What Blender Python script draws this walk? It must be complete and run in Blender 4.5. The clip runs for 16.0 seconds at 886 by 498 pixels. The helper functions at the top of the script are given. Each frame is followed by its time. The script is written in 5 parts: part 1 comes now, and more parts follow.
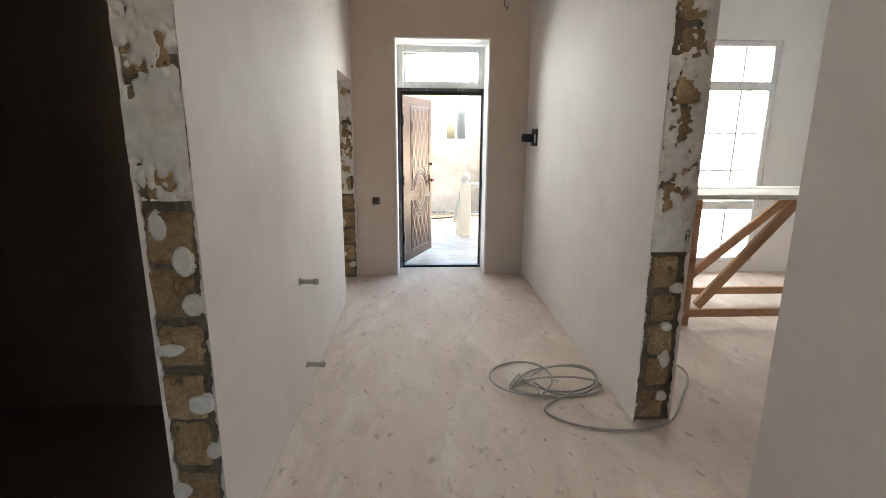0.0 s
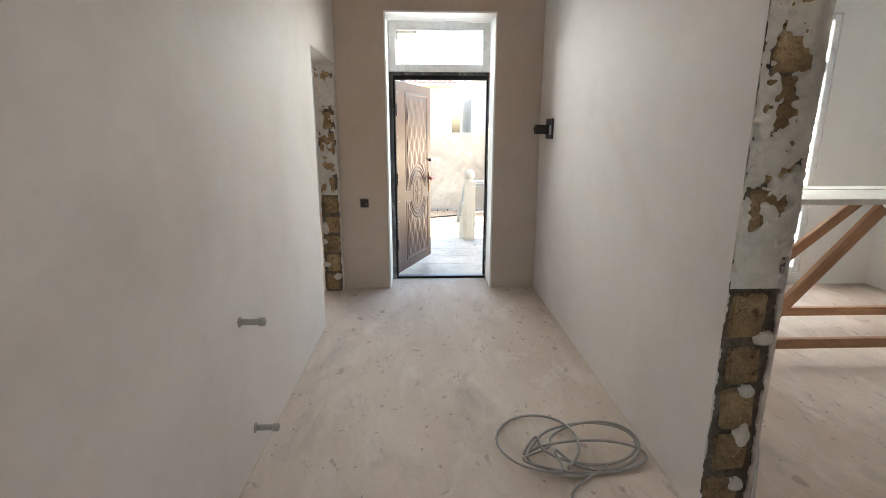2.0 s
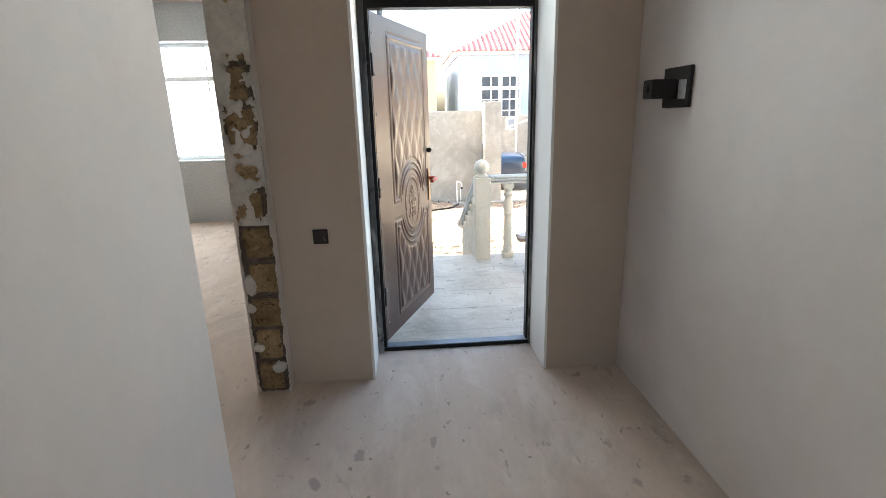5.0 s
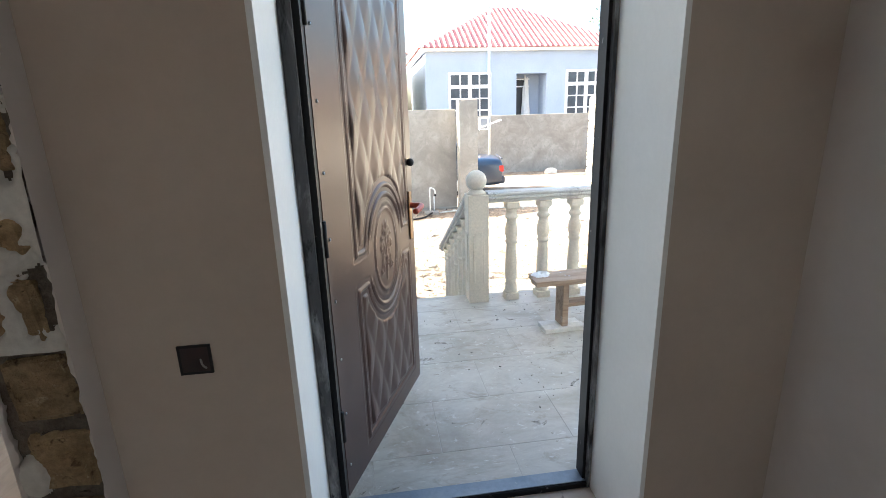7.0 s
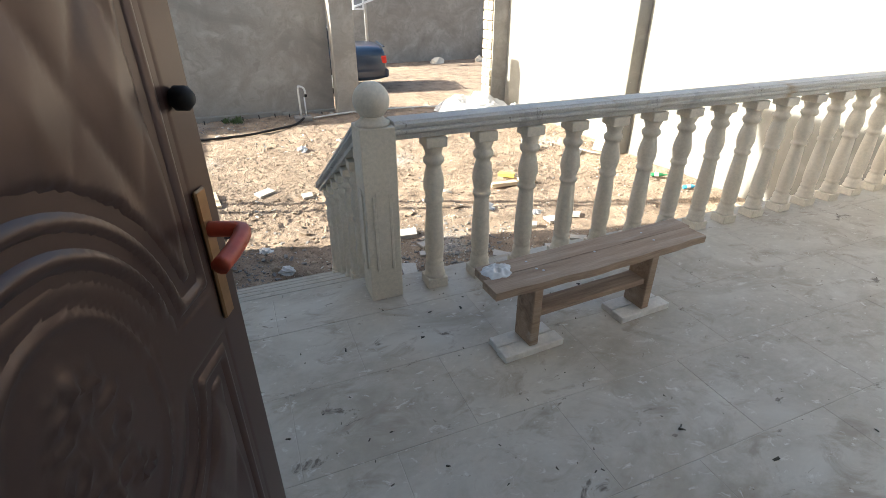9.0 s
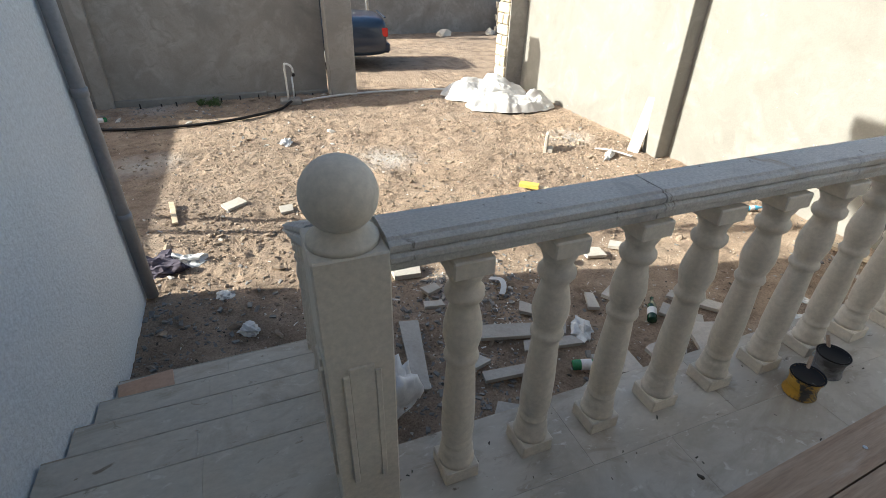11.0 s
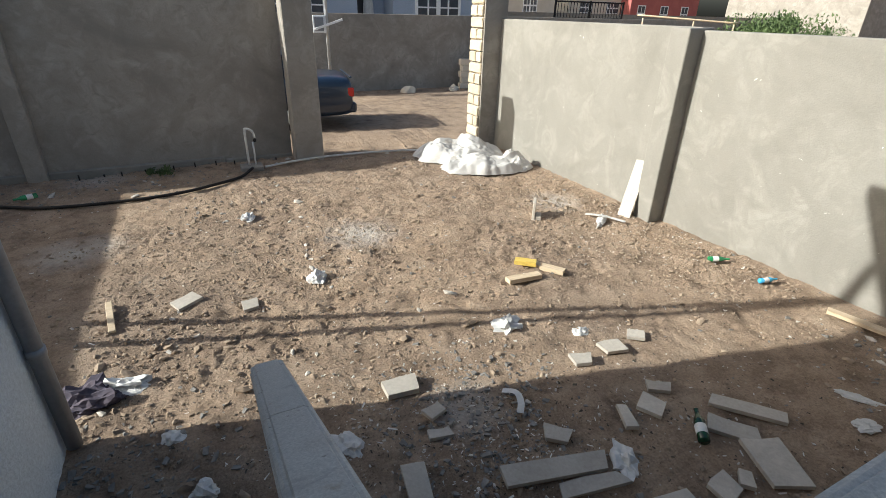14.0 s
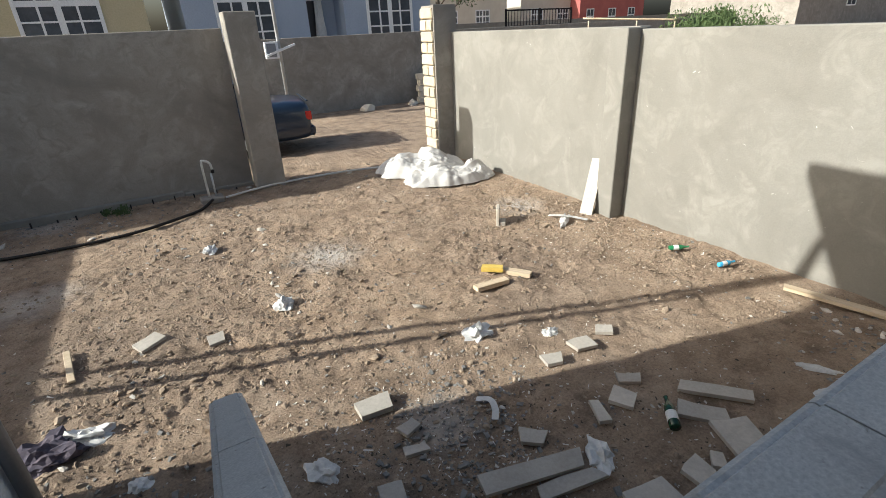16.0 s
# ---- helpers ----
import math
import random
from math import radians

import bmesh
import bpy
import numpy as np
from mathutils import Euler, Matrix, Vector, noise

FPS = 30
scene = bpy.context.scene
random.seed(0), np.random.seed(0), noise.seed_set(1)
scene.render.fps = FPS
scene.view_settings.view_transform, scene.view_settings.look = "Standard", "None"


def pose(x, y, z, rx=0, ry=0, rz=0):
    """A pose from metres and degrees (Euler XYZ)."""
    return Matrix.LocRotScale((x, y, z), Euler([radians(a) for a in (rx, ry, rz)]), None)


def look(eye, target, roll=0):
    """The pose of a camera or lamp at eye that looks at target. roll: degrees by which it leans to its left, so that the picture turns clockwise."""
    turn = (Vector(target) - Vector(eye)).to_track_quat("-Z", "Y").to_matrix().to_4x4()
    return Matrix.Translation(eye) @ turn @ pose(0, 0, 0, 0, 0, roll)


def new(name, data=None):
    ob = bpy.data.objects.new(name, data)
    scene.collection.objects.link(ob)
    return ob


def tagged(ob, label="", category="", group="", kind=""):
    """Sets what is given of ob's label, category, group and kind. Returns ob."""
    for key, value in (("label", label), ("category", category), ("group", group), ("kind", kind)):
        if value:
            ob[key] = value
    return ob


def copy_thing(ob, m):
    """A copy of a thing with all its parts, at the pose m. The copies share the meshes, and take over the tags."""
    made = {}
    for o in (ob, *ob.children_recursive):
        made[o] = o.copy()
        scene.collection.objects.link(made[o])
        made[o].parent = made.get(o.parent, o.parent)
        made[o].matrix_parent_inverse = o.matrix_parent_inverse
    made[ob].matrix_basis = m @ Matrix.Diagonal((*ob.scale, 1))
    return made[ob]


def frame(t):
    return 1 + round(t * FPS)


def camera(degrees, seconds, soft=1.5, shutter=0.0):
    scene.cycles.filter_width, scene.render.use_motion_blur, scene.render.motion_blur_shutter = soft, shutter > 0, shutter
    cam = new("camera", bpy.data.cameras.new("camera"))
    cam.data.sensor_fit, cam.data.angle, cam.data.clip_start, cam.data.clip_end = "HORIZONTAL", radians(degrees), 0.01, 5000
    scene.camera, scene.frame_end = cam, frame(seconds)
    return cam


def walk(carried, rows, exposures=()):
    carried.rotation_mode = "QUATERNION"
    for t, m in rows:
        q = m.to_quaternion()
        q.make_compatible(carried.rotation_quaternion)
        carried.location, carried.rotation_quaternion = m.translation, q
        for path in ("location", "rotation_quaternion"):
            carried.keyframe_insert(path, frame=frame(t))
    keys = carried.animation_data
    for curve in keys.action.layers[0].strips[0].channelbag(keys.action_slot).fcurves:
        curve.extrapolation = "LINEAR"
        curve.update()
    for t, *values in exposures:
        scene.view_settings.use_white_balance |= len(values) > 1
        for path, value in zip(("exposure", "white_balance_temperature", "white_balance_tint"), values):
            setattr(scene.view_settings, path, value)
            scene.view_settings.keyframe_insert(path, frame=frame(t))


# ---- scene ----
cam = camera(84.5, 16.0, soft=0.8)
PATH = [
    (0, (0.2, 0.116, 1.552), (0.299, 2.063, 1.108), 0.3),
    (0.5, (0.196, 0.163, 1.554), (0.285, 2.112, 1.113), 0.1),
    (1, (0.229, 0.301, 1.541), (0.32, 2.247, 1.091), 0.2),
    (1.5, (0.314, 0.582, 1.549), (0.396, 2.528, 1.096), 0.2),
    (2, (0.306, 0.884, 1.526), (0.38, 2.828, 1.062), 0.1),
    (2.5, (0.294, 1.233, 1.526), (0.354, 3.154, 0.975), -0.3),
    (3, (0.325, 1.65, 1.541), (0.362, 3.568, 0.974), -0.7),
    (3.5, (0.222, 2.017, 1.513), (0.265, 3.937, 0.957), -0.6),
    (4, (0.193, 2.336, 1.52), (0.304, 4.256, 0.971), -0.7),
    (4.2, (0.191, 2.481, 1.511), (0.308, 4.404, 0.975), -1.1),
    (6.5, (0.229, 4.051, 1.447), (0.404, 5.969, 0.907), -1.5),
    (7, (0.195, 4.419, 1.434), (0.456, 6.328, 0.897), -1.7),
    (7.5, (0.261, 4.799, 1.452), (0.578, 6.701, 0.921), -0.9),
    (8, (0.272, 5.169, 1.421), (0.747, 7.018, 0.822), -0.6),
    (8.2, (0.304, 5.335, 1.404), (0.82, 7.146, 0.725), -0.8),
    (10.3, (0.742, 6.844, 1.31), (1.531, 8.315, 0.209), 2.3),
    (10.5, (0.798, 6.949, 1.321), (1.52, 8.466, 0.236), 2.0),
    (11, (0.833, 7.201, 1.339), (1.476, 8.784, 0.3), 1.3),
    (11.5, (0.834, 7.478, 1.372), (1.484, 9.073, 0.355), 0.2),
    (12, (0.899, 7.75, 1.366), (1.45, 9.382, 0.348), -0.2),
    (12.5, (0.962, 7.93, 1.336), (1.408, 9.577, 0.291), -0.3),
    (13, (0.935, 7.988, 1.38), (1.554, 9.642, 0.442), 0.4),
    (13.5, (0.879, 8.007, 1.41), (1.676, 9.632, 0.56), 1.3),
    (14, (0.88, 8.0, 1.393), (1.694, 9.604, 0.517), 1.4),
    (14.5, (0.957, 7.969, 1.387), (1.726, 9.587, 0.496), 0.7),
    (15, (1.016, 7.96, 1.371), (1.672, 9.623, 0.474), -0.7),
    (15.5, (1.024, 7.937, 1.386), (1.678, 9.615, 0.517), -1.7),
    (16, (0.982, 7.936, 1.397), (1.888, 9.514, 0.567), -2.8),
]
EXPO = [(0, 4.35, 6700, 4), (1.5, 4.3, 6700, 4), (3.5, 3.85, 6550, 4), (4.2, 3.75, 6500, 4), (6.5, 3.55, 6150, 3), (7.5, 3.0, 6120, 3), (8.2, 2.35, 6250, 4),
        (10.3, 1.5, 6300, 5), (11.5, 1.1, 6000, 4), (12.5, 0.87, 5980, 3), (14.5, 0.62, 6080, 5), (16, 0.62, 6080, 5)]
walk(cam, [(t, look(eye, target, roll)) for t, eye, target, roll in PATH], EXPO)

# ---- world and sun ----
SUN_WAY = Vector((-1, 0.25, 0.525)).normalized()          # towards the sun
world = bpy.data.worlds.new("sky")
scene.world = world
world.use_nodes = True
sky = world.node_tree.nodes.new("ShaderNodeTexSky")
sky.sky_type = "NISHITA"
sky.sun_disc = False
sky.sun_elevation = math.asin(SUN_WAY.z)
sky.sun_rotation = math.atan2(SUN_WAY.x, SUN_WAY.y) % (2 * math.pi)
sky.dust_density = 5.0
sky.ozone_density = 1.0
world.node_tree.links.new(sky.outputs[0], world.node_tree.nodes["Background"].inputs[0])
world.node_tree.nodes["Background"].inputs[1].default_value = 0.1
sun = new("sun", bpy.data.lights.new("sun", "SUN"))
sun.data.energy, sun.data.angle, sun.data.color = 5.0, radians(0.6), (1.0, 0.94, 0.84)
sun.matrix_world = SUN_WAY.to_track_quat("Z", "Y").to_matrix().to_4x4()


def opening_fill(x, y, z, w, h, target, watts, spread=180):
    lamp = new("opening_fill_lamp", bpy.data.lights.new("opening_fill_lamp", "AREA"))
    lamp.data.shape, lamp.data.size, lamp.data.size_y, lamp.data.energy = "RECTANGLE", w, h, watts
    lamp.data.color = (0.93, 0.97, 1.0)
    lamp.data.spread = radians(spread)
    lamp.matrix_world = look((x, y, z), target)
    return lamp


# Lamps added in the openings to strengthen the daylight indoors.
opening_fill(-2.58, 10.74, 1.7, 1.3, 1.55, (-2.58, 2, 1.5), 7)
# Added fill behind the camera; no window is known there.
opening_fill(0.78, -3.3, 1.75, 0.9, 1.6, (0.78, 2, 1.4), 1.2)
opening_fill(3.38, 5.8, 1.36, 1.4, 2.3, (3.38, 2, 1.0), 4.2)
opening_fill(0.46, 6.03, 2.33, 0.8, 0.28, (0.46, 2, 0.4), 0.85, 105)
# Added fill in the open doorway.
opening_fill(0.5, 6.07, 1.1, 0.8, 1.9, (0.5, 2, 1.0), 0.4, 120)

# ---- materials ----


def nodes_of(name, rough=0.8, metal=0.0):
    m = bpy.data.materials.new(name)
    m.use_nodes = True
    nt = m.node_tree
    b = nt.nodes["Principled BSDF"]
    b.inputs["Roughness"].default_value = rough
    b.inputs["Metallic"].default_value = metal
    return m, nt, b


def ramp_node(nt, fac, stops):
    r = nt.nodes.new("ShaderNodeValToRGB")
    r.color_ramp.elements[0].position, r.color_ramp.elements[0].color = stops[0][0], (*stops[0][1], 1)
    r.color_ramp.elements[1].position, r.color_ramp.elements[1].color = stops[-1][0], (*stops[-1][1], 1)
    for p, c in stops[1:-1]:
        e = r.color_ramp.elements.new(p)
        e.color = (*c, 1)
    nt.links.new(fac, r.inputs[0])
    return r.outputs[0]


def noise_node(nt, vec, scale, detail=6, rough=0.6, dist=0.0):
    n = nt.nodes.new("ShaderNodeTexNoise")
    n.inputs["Scale"].default_value, n.inputs["Detail"].default_value = scale, detail
    n.inputs["Roughness"].default_value, n.inputs["Distortion"].default_value = rough, dist
    nt.links.new(vec, n.inputs["Vector"])
    return n.outputs["Fac"]


def mix_node(nt, fac, a, b, kind="MIX"):
    m = nt.nodes.new("ShaderNodeMix")
    m.data_type, m.blend_type = "RGBA", kind
    for sock, v in ((m.inputs[0], fac), (m.inputs[6], a), (m.inputs[7], b)):
        if isinstance(v, (int, float)):
            sock.default_value = v
        elif isinstance(v, tuple):
            sock.default_value = (*v, 1)
        else:
            nt.links.new(v, sock)
    return m.outputs[2]


def bump_node(nt, b, height, strength, distance):
    n = nt.nodes.new("ShaderNodeBump")
    n.inputs["Strength"].default_value, n.inputs["Distance"].default_value = strength, distance
    nt.links.new(height, n.inputs["Height"])
    nt.links.new(n.outputs[0], b.inputs["Normal"])


def coords(nt, stretch=None):
    add = nt.nodes.new("ShaderNodeVectorMath")
    add.operation = "ADD"
    nt.links.new(nt.nodes.new("ShaderNodeTexCoord").outputs["Object"], add.inputs[0])
    nt.links.new(nt.nodes.new("ShaderNodeObjectInfo").outputs["Location"], add.inputs[1])
    c = add.outputs[0]
    if stretch:
        mp = nt.nodes.new("ShaderNodeMapping")
        mp.inputs["Scale"].default_value = stretch
        nt.links.new(c, mp.inputs[0])
        c = mp.outputs[0]
    return c


def surface(name, c1, c2, big=1.2, fine=40, rough=0.8, bump=0.15, depth=0.004, metal=0.0, stretch=None, spots=None, vary=0.0, warp=0.4, grain=0.12):
    """Two-scale noise colour between c1 and c2, fine relief, optional stains (colour, scale, threshold)."""
    m, nt, b = nodes_of(name, rough, metal)
    v = coords(nt, stretch)
    n1 = noise_node(nt, v, big, 5, 0.6, warp)
    n2 = noise_node(nt, v, fine, 4, 0.7)
    col = ramp_node(nt, n1, [(0.3, c1), (0.7, c2)])
    shade = ramp_node(nt, n2, [(0.3, (1 - grain,) * 3), (0.7, (1 + grain * 0.8,) * 3)])
    col = mix_node(nt, 1.0, col, shade, "MULTIPLY")
    for sc, scale, lo, hi in spots or ():
        f = ramp_node(nt, noise_node(nt, v, scale, 6, 0.65, warp + 0.2), [(lo, (0, 0, 0)), (hi, (1, 1, 1))])
        col = mix_node(nt, f, col, sc)
    if vary:
        oi = nt.nodes.new("ShaderNodeObjectInfo")
        tint = ramp_node(nt, oi.outputs["Random"], [(0, (1 - vary,) * 3), (1, (1 + vary * 0.4,) * 3)])
        col = mix_node(nt, 1.0, col, tint, "MULTIPLY")
    nt.links.new(col, b.inputs["Base Color"])
    if bump:
        bump_node(nt, b, n2, bump, depth)
    return m


PLASTER = surface("gypsum_plaster", (0.62, 0.565, 0.535), (0.70, 0.65, 0.62), 0.9, 14, 0.75, 0.06, 0.003, grain=0.02,
                  spots=[((0.55, 0.49, 0.45), 0.7, 0.5, 0.85)])
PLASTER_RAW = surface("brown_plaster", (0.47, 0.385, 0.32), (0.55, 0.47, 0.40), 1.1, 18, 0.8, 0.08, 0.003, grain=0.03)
# Brown plaster darkened: the unlit room's shade is put into the colour.
UNLIT_ROOM = surface("unlit_room_shade", (0.17, 0.125, 0.10), (0.26, 0.20, 0.16), 1.1, 18, 0.9, 0.2, 0.004, grain=0.08)
WHITE_REVEAL = surface("white_reveal", (0.76, 0.76, 0.75), (0.82, 0.82, 0.81), 2, 60, 0.6, 0.05, 0.002, grain=0.02)
SCREED = surface("dusty_screed", (0.49, 0.392, 0.325), (0.595, 0.498, 0.425), 1.5, 24, 0.85, 0.2, 0.003,
                 stretch=(1.5, 0.6, 1), grain=0.05, spots=[((0.645, 0.565, 0.505), 2.5, 0.52, 0.72), ((0.42, 0.345, 0.29), 1.6, 0.54, 0.68), ((0.38, 0.31, 0.265), 6.5, 0.62, 0.69), ((0.30, 0.245, 0.21), 13, 0.67, 0.71)])
scuffs = SCREED.node_tree
screed_in = scuffs.nodes["Principled BSDF"].inputs["Base Color"]
for scale, lo, hi, tint in ((7.5, 0.655, 0.70, (0.31, 0.25, 0.215)), (3.2, 0.62, 0.72, (0.44, 0.365, 0.315)), (19, 0.69, 0.72, (0.22, 0.175, 0.15))):
    mark = ramp_node(scuffs, noise_node(scuffs, coords(scuffs, (1.25, 0.85, 1)), scale, 3, 0.5, 0.25), [(lo, (0, 0, 0)), (hi, (0.75, 0.75, 0.75))])
    scuffs.links.new(mix_node(scuffs, mark, screed_in.links[0].from_socket, tint), screed_in)
LIMESTONE = surface("shelly_limestone", (0.22, 0.145, 0.075), (0.42, 0.295, 0.165), 9, 55, 0.95, 0.9, 0.012, grain=0.3, spots=[((0.11, 0.07, 0.035), 26, 0.58, 0.66), ((0.50, 0.40, 0.26), 15, 0.62, 0.70)], vary=0.3)
MORTAR = surface("grey_mortar", (0.085, 0.066, 0.048), (0.19, 0.155, 0.12), 8, 60, 0.95, 0.9, 0.014, grain=0.3, spots=[((0.035, 0.026, 0.018), 18, 0.6, 0.68)])
GYPSUM = surface("gypsum_splash", (0.50, 0.475, 0.435), (0.63, 0.605, 0.565), 6, 30, 0.8, 0.3, 0.005, spots=[((0.33, 0.27, 0.2), 14, 0.64, 0.72)])
PALE_BLOCK = surface("pale_limestone_block", (0.52, 0.43, 0.30), (0.62, 0.535, 0.40), 8, 50, 0.95, 0.5, 0.01, vary=0.2)
STUCCO_BLUE = surface("blue_grey_stucco", (0.60, 0.65, 0.69), (0.66, 0.71, 0.75), 1.5, 40, 0.85, 1.0, 0.014, grain=0.16)
CONCRETE = surface("grey_render", (0.235, 0.215, 0.19), (0.335, 0.31, 0.275), 0.9, 55, 0.9, 0.45, 0.006, grain=0.09, warp=1.2,
                   spots=[((0.385, 0.357, 0.318), 1.7, 0.5, 0.75), ((0.195, 0.178, 0.157), 0.6, 0.5, 0.75), ((0.235, 0.215, 0.19), 5.0, 0.5, 0.7), ((0.42, 0.40, 0.36), 7.0, 0.70, 0.76)])
CONCRETE_PALE = surface("pale_render", (0.195, 0.184, 0.162), (0.25, 0.238, 0.213), 1.0, 60, 0.9, 0.4, 0.006, grain=0.07, warp=1.0,
                        spots=[((0.275, 0.262, 0.233), 2.2, 0.5, 0.7), ((0.182, 0.171, 0.15), 0.7, 0.5, 0.75), ((0.22, 0.207, 0.183), 6.0, 0.5, 0.68), ((0.55, 0.53, 0.49), 11.0, 0.69, 0.73)])
MARBLE = surface("dusty_marble", (0.42, 0.365, 0.29), (0.54, 0.485, 0.40), 2.4, 30, 0.5, 0.1, 0.002, stretch=(0.8, 1.15, 1), warp=0.5, grain=0.08,
                 spots=[((0.57, 0.52, 0.44), 3.0, 0.46, 0.68), ((0.33, 0.275, 0.205), 1.9, 0.5, 0.7), ((0.36, 0.30, 0.23), 7, 0.54, 0.68), ((0.17, 0.135, 0.10), 9, 0.645, 0.70), ((0.64, 0.60, 0.53), 22, 0.60, 0.68)], vary=0.06)
TREAD = surface("dirty_marble_tread", (0.50, 0.44, 0.355), (0.60, 0.545, 0.455), 3.0, 30, 0.6, 0.12, 0.002, stretch=(0.9, 1.4, 1), warp=0.5, grain=0.1,
                spots=[((0.39, 0.325, 0.245), 3.0, 0.5, 0.7), ((0.24, 0.185, 0.13), 8, 0.62, 0.70), ((0.62, 0.57, 0.49), 14, 0.6, 0.68)], vary=0.08)
GROUT = surface("pale_grout", (0.47, 0.42, 0.34), (0.56, 0.51, 0.43), 3, 40, 0.85, 0.1, 0.002, spots=[((0.32, 0.27, 0.21), 2.2, 0.5, 0.7)])
CAST = surface("cast_stone", (0.60, 0.53, 0.425), (0.68, 0.61, 0.505), 3, 60, 0.7, 0.1, 0.003)
CAST_RAIL = surface("cast_stone_rail", (0.49, 0.465, 0.42), (0.57, 0.545, 0.50), 4, 130, 0.7, 0.5, 0.005, grain=0.22, spots=[((0.36, 0.34, 0.32), 5, 0.56, 0.7), ((0.40, 0.32, 0.23), 3, 0.58, 0.68), ((0.24, 0.21, 0.18), 16, 0.63, 0.69)])
WOOD_OLD = surface("worn_timber", (0.29, 0.195, 0.13), (0.43, 0.32, 0.23), 5, 40, 0.75, 0.3, 0.003, grain=0.2, stretch=(0.35, 5, 5), spots=[((0.17, 0.108, 0.068), 1.8, 0.57, 0.70), ((0.48, 0.40, 0.32), 2.6, 0.58, 0.70)])
WOOD_NEW = surface("pine_timber", (0.36, 0.19, 0.105), (0.49, 0.29, 0.17), 5, 40, 0.7, 0.2, 0.003, stretch=(0.6, 3, 3), spots=[((0.24, 0.12, 0.065), 2.2, 0.56, 0.7)])
WOOD_PALE = surface("pale_wood", (0.50, 0.39, 0.26), (0.61, 0.50, 0.36), 5, 40, 0.7, 0.2, 0.003, stretch=(0.6, 3, 3))
WOOD_WHITE = surface("whitewashed_wood", (0.62, 0.58, 0.52), (0.74, 0.71, 0.66), 5, 40, 0.7, 0.2, 0.003)
PVC = surface("white_pvc", (0.78, 0.79, 0.8), (0.82, 0.83, 0.84), 2, 20, 0.35, 0.0)
# Pale cable darkened; its shading is put into the colour.
CABLE = surface("shaded_pale_cable", (0.26, 0.24, 0.22), (0.35, 0.325, 0.30), 6, 40, 0.5, 0.0)
BLACK_STEEL = surface("black_steel", (0.008, 0.008, 0.009), (0.014, 0.013, 0.014), 5, 60, 0.5, 0.05, 0.001, spots=[((0.22, 0.21, 0.2), 16, 0.66, 0.7)])
BLACK_STEEL.node_tree.nodes["Principled BSDF"].inputs["Specular IOR Level"].default_value = 0.2
SMEARED = surface("smeared_steel", (0.045, 0.045, 0.047), (0.12, 0.12, 0.122), 9, 60, 0.55, 0.2, 0.002, stretch=(1, 1, 0.3), spots=[((0.36, 0.36, 0.355), 9, 0.5, 0.66), ((0.015, 0.015, 0.016), 12, 0.56, 0.62)])
GREY_STEEL = surface("grey_threshold", (0.17, 0.2, 0.24), (0.27, 0.3, 0.34), 6, 50, 0.45, 0.05, 0.001, spots=[((0.5, 0.5, 0.5), 12, 0.64, 0.7)])
DOOR_BROWN = surface("bronze_brown_enamel", (0.075, 0.045, 0.037), (0.098, 0.06, 0.05), 2, 90, 0.3, 0.03, 0.001, grain=0.03, metal=0.45,
                     spots=[((0.35, 0.33, 0.31), 38, 0.735, 0.75)])
BRASS = surface("worn_brass", (0.3, 0.17, 0.08), (0.4, 0.24, 0.12), 8, 50, 0.35, 0.05, 0.001, metal=0.8)
RED_GRIP = surface("red_brown_grip", (0.42, 0.06, 0.03), (0.52, 0.1, 0.05), 8, 50, 0.4, 0.0)
PIPE_GREY = surface("grey_plastic_pipe", (0.2, 0.21, 0.23), (0.27, 0.28, 0.3), 3, 40, 0.5, 0.05, 0.001)
SCRAP = surface("grubby_plastic", (0.48, 0.475, 0.46), (0.66, 0.655, 0.64), 9, 30, 0.5, 0.1, 0.003)
SHEET = surface("white_sheeting", (0.64, 0.63, 0.61), (0.74, 0.73, 0.71), 4, 30, 0.6, 0.1, 0.003)
CARDBOARD = surface("cardboard", (0.48, 0.3, 0.2), (0.55, 0.36, 0.25), 3, 40, 0.85, 0.05, 0.002)
PLASTIC_DARK = surface("dark_plastic", (0.012, 0.011, 0.011), (0.022, 0.019, 0.018), 9, 50, 0.6, 0.0)
PLASTIC_DARK.node_tree.nodes["Principled BSDF"].inputs["Specular IOR Level"].default_value = 0.25
# White pipe greyed: its shade is put into the colour.
PIPE_SHADED = surface("shaded_white_pipe", (0.27, 0.25, 0.23), (0.34, 0.32, 0.295), 9, 50, 0.5, 0.0)
GALV = surface("galvanised", (0.5, 0.52, 0.54), (0.6, 0.62, 0.64), 4, 40, 0.45, 0.02, 0.001, metal=0.4)


def glass_mat(name, tint=(1, 1, 1), rough=0.0):
    m, nt, b = nodes_of(name, rough)
    b.inputs["Base Color"].default_value = (*tint, 1)
    b.inputs["Transmission Weight"].default_value = 1.0
    b.inputs["IOR"].default_value = 1.45
    return m


GLASS = glass_mat("window_glass")
BOTTLE_GREEN = glass_mat("green_bottle_glass", (0.1, 0.5, 0.2), 0.05)


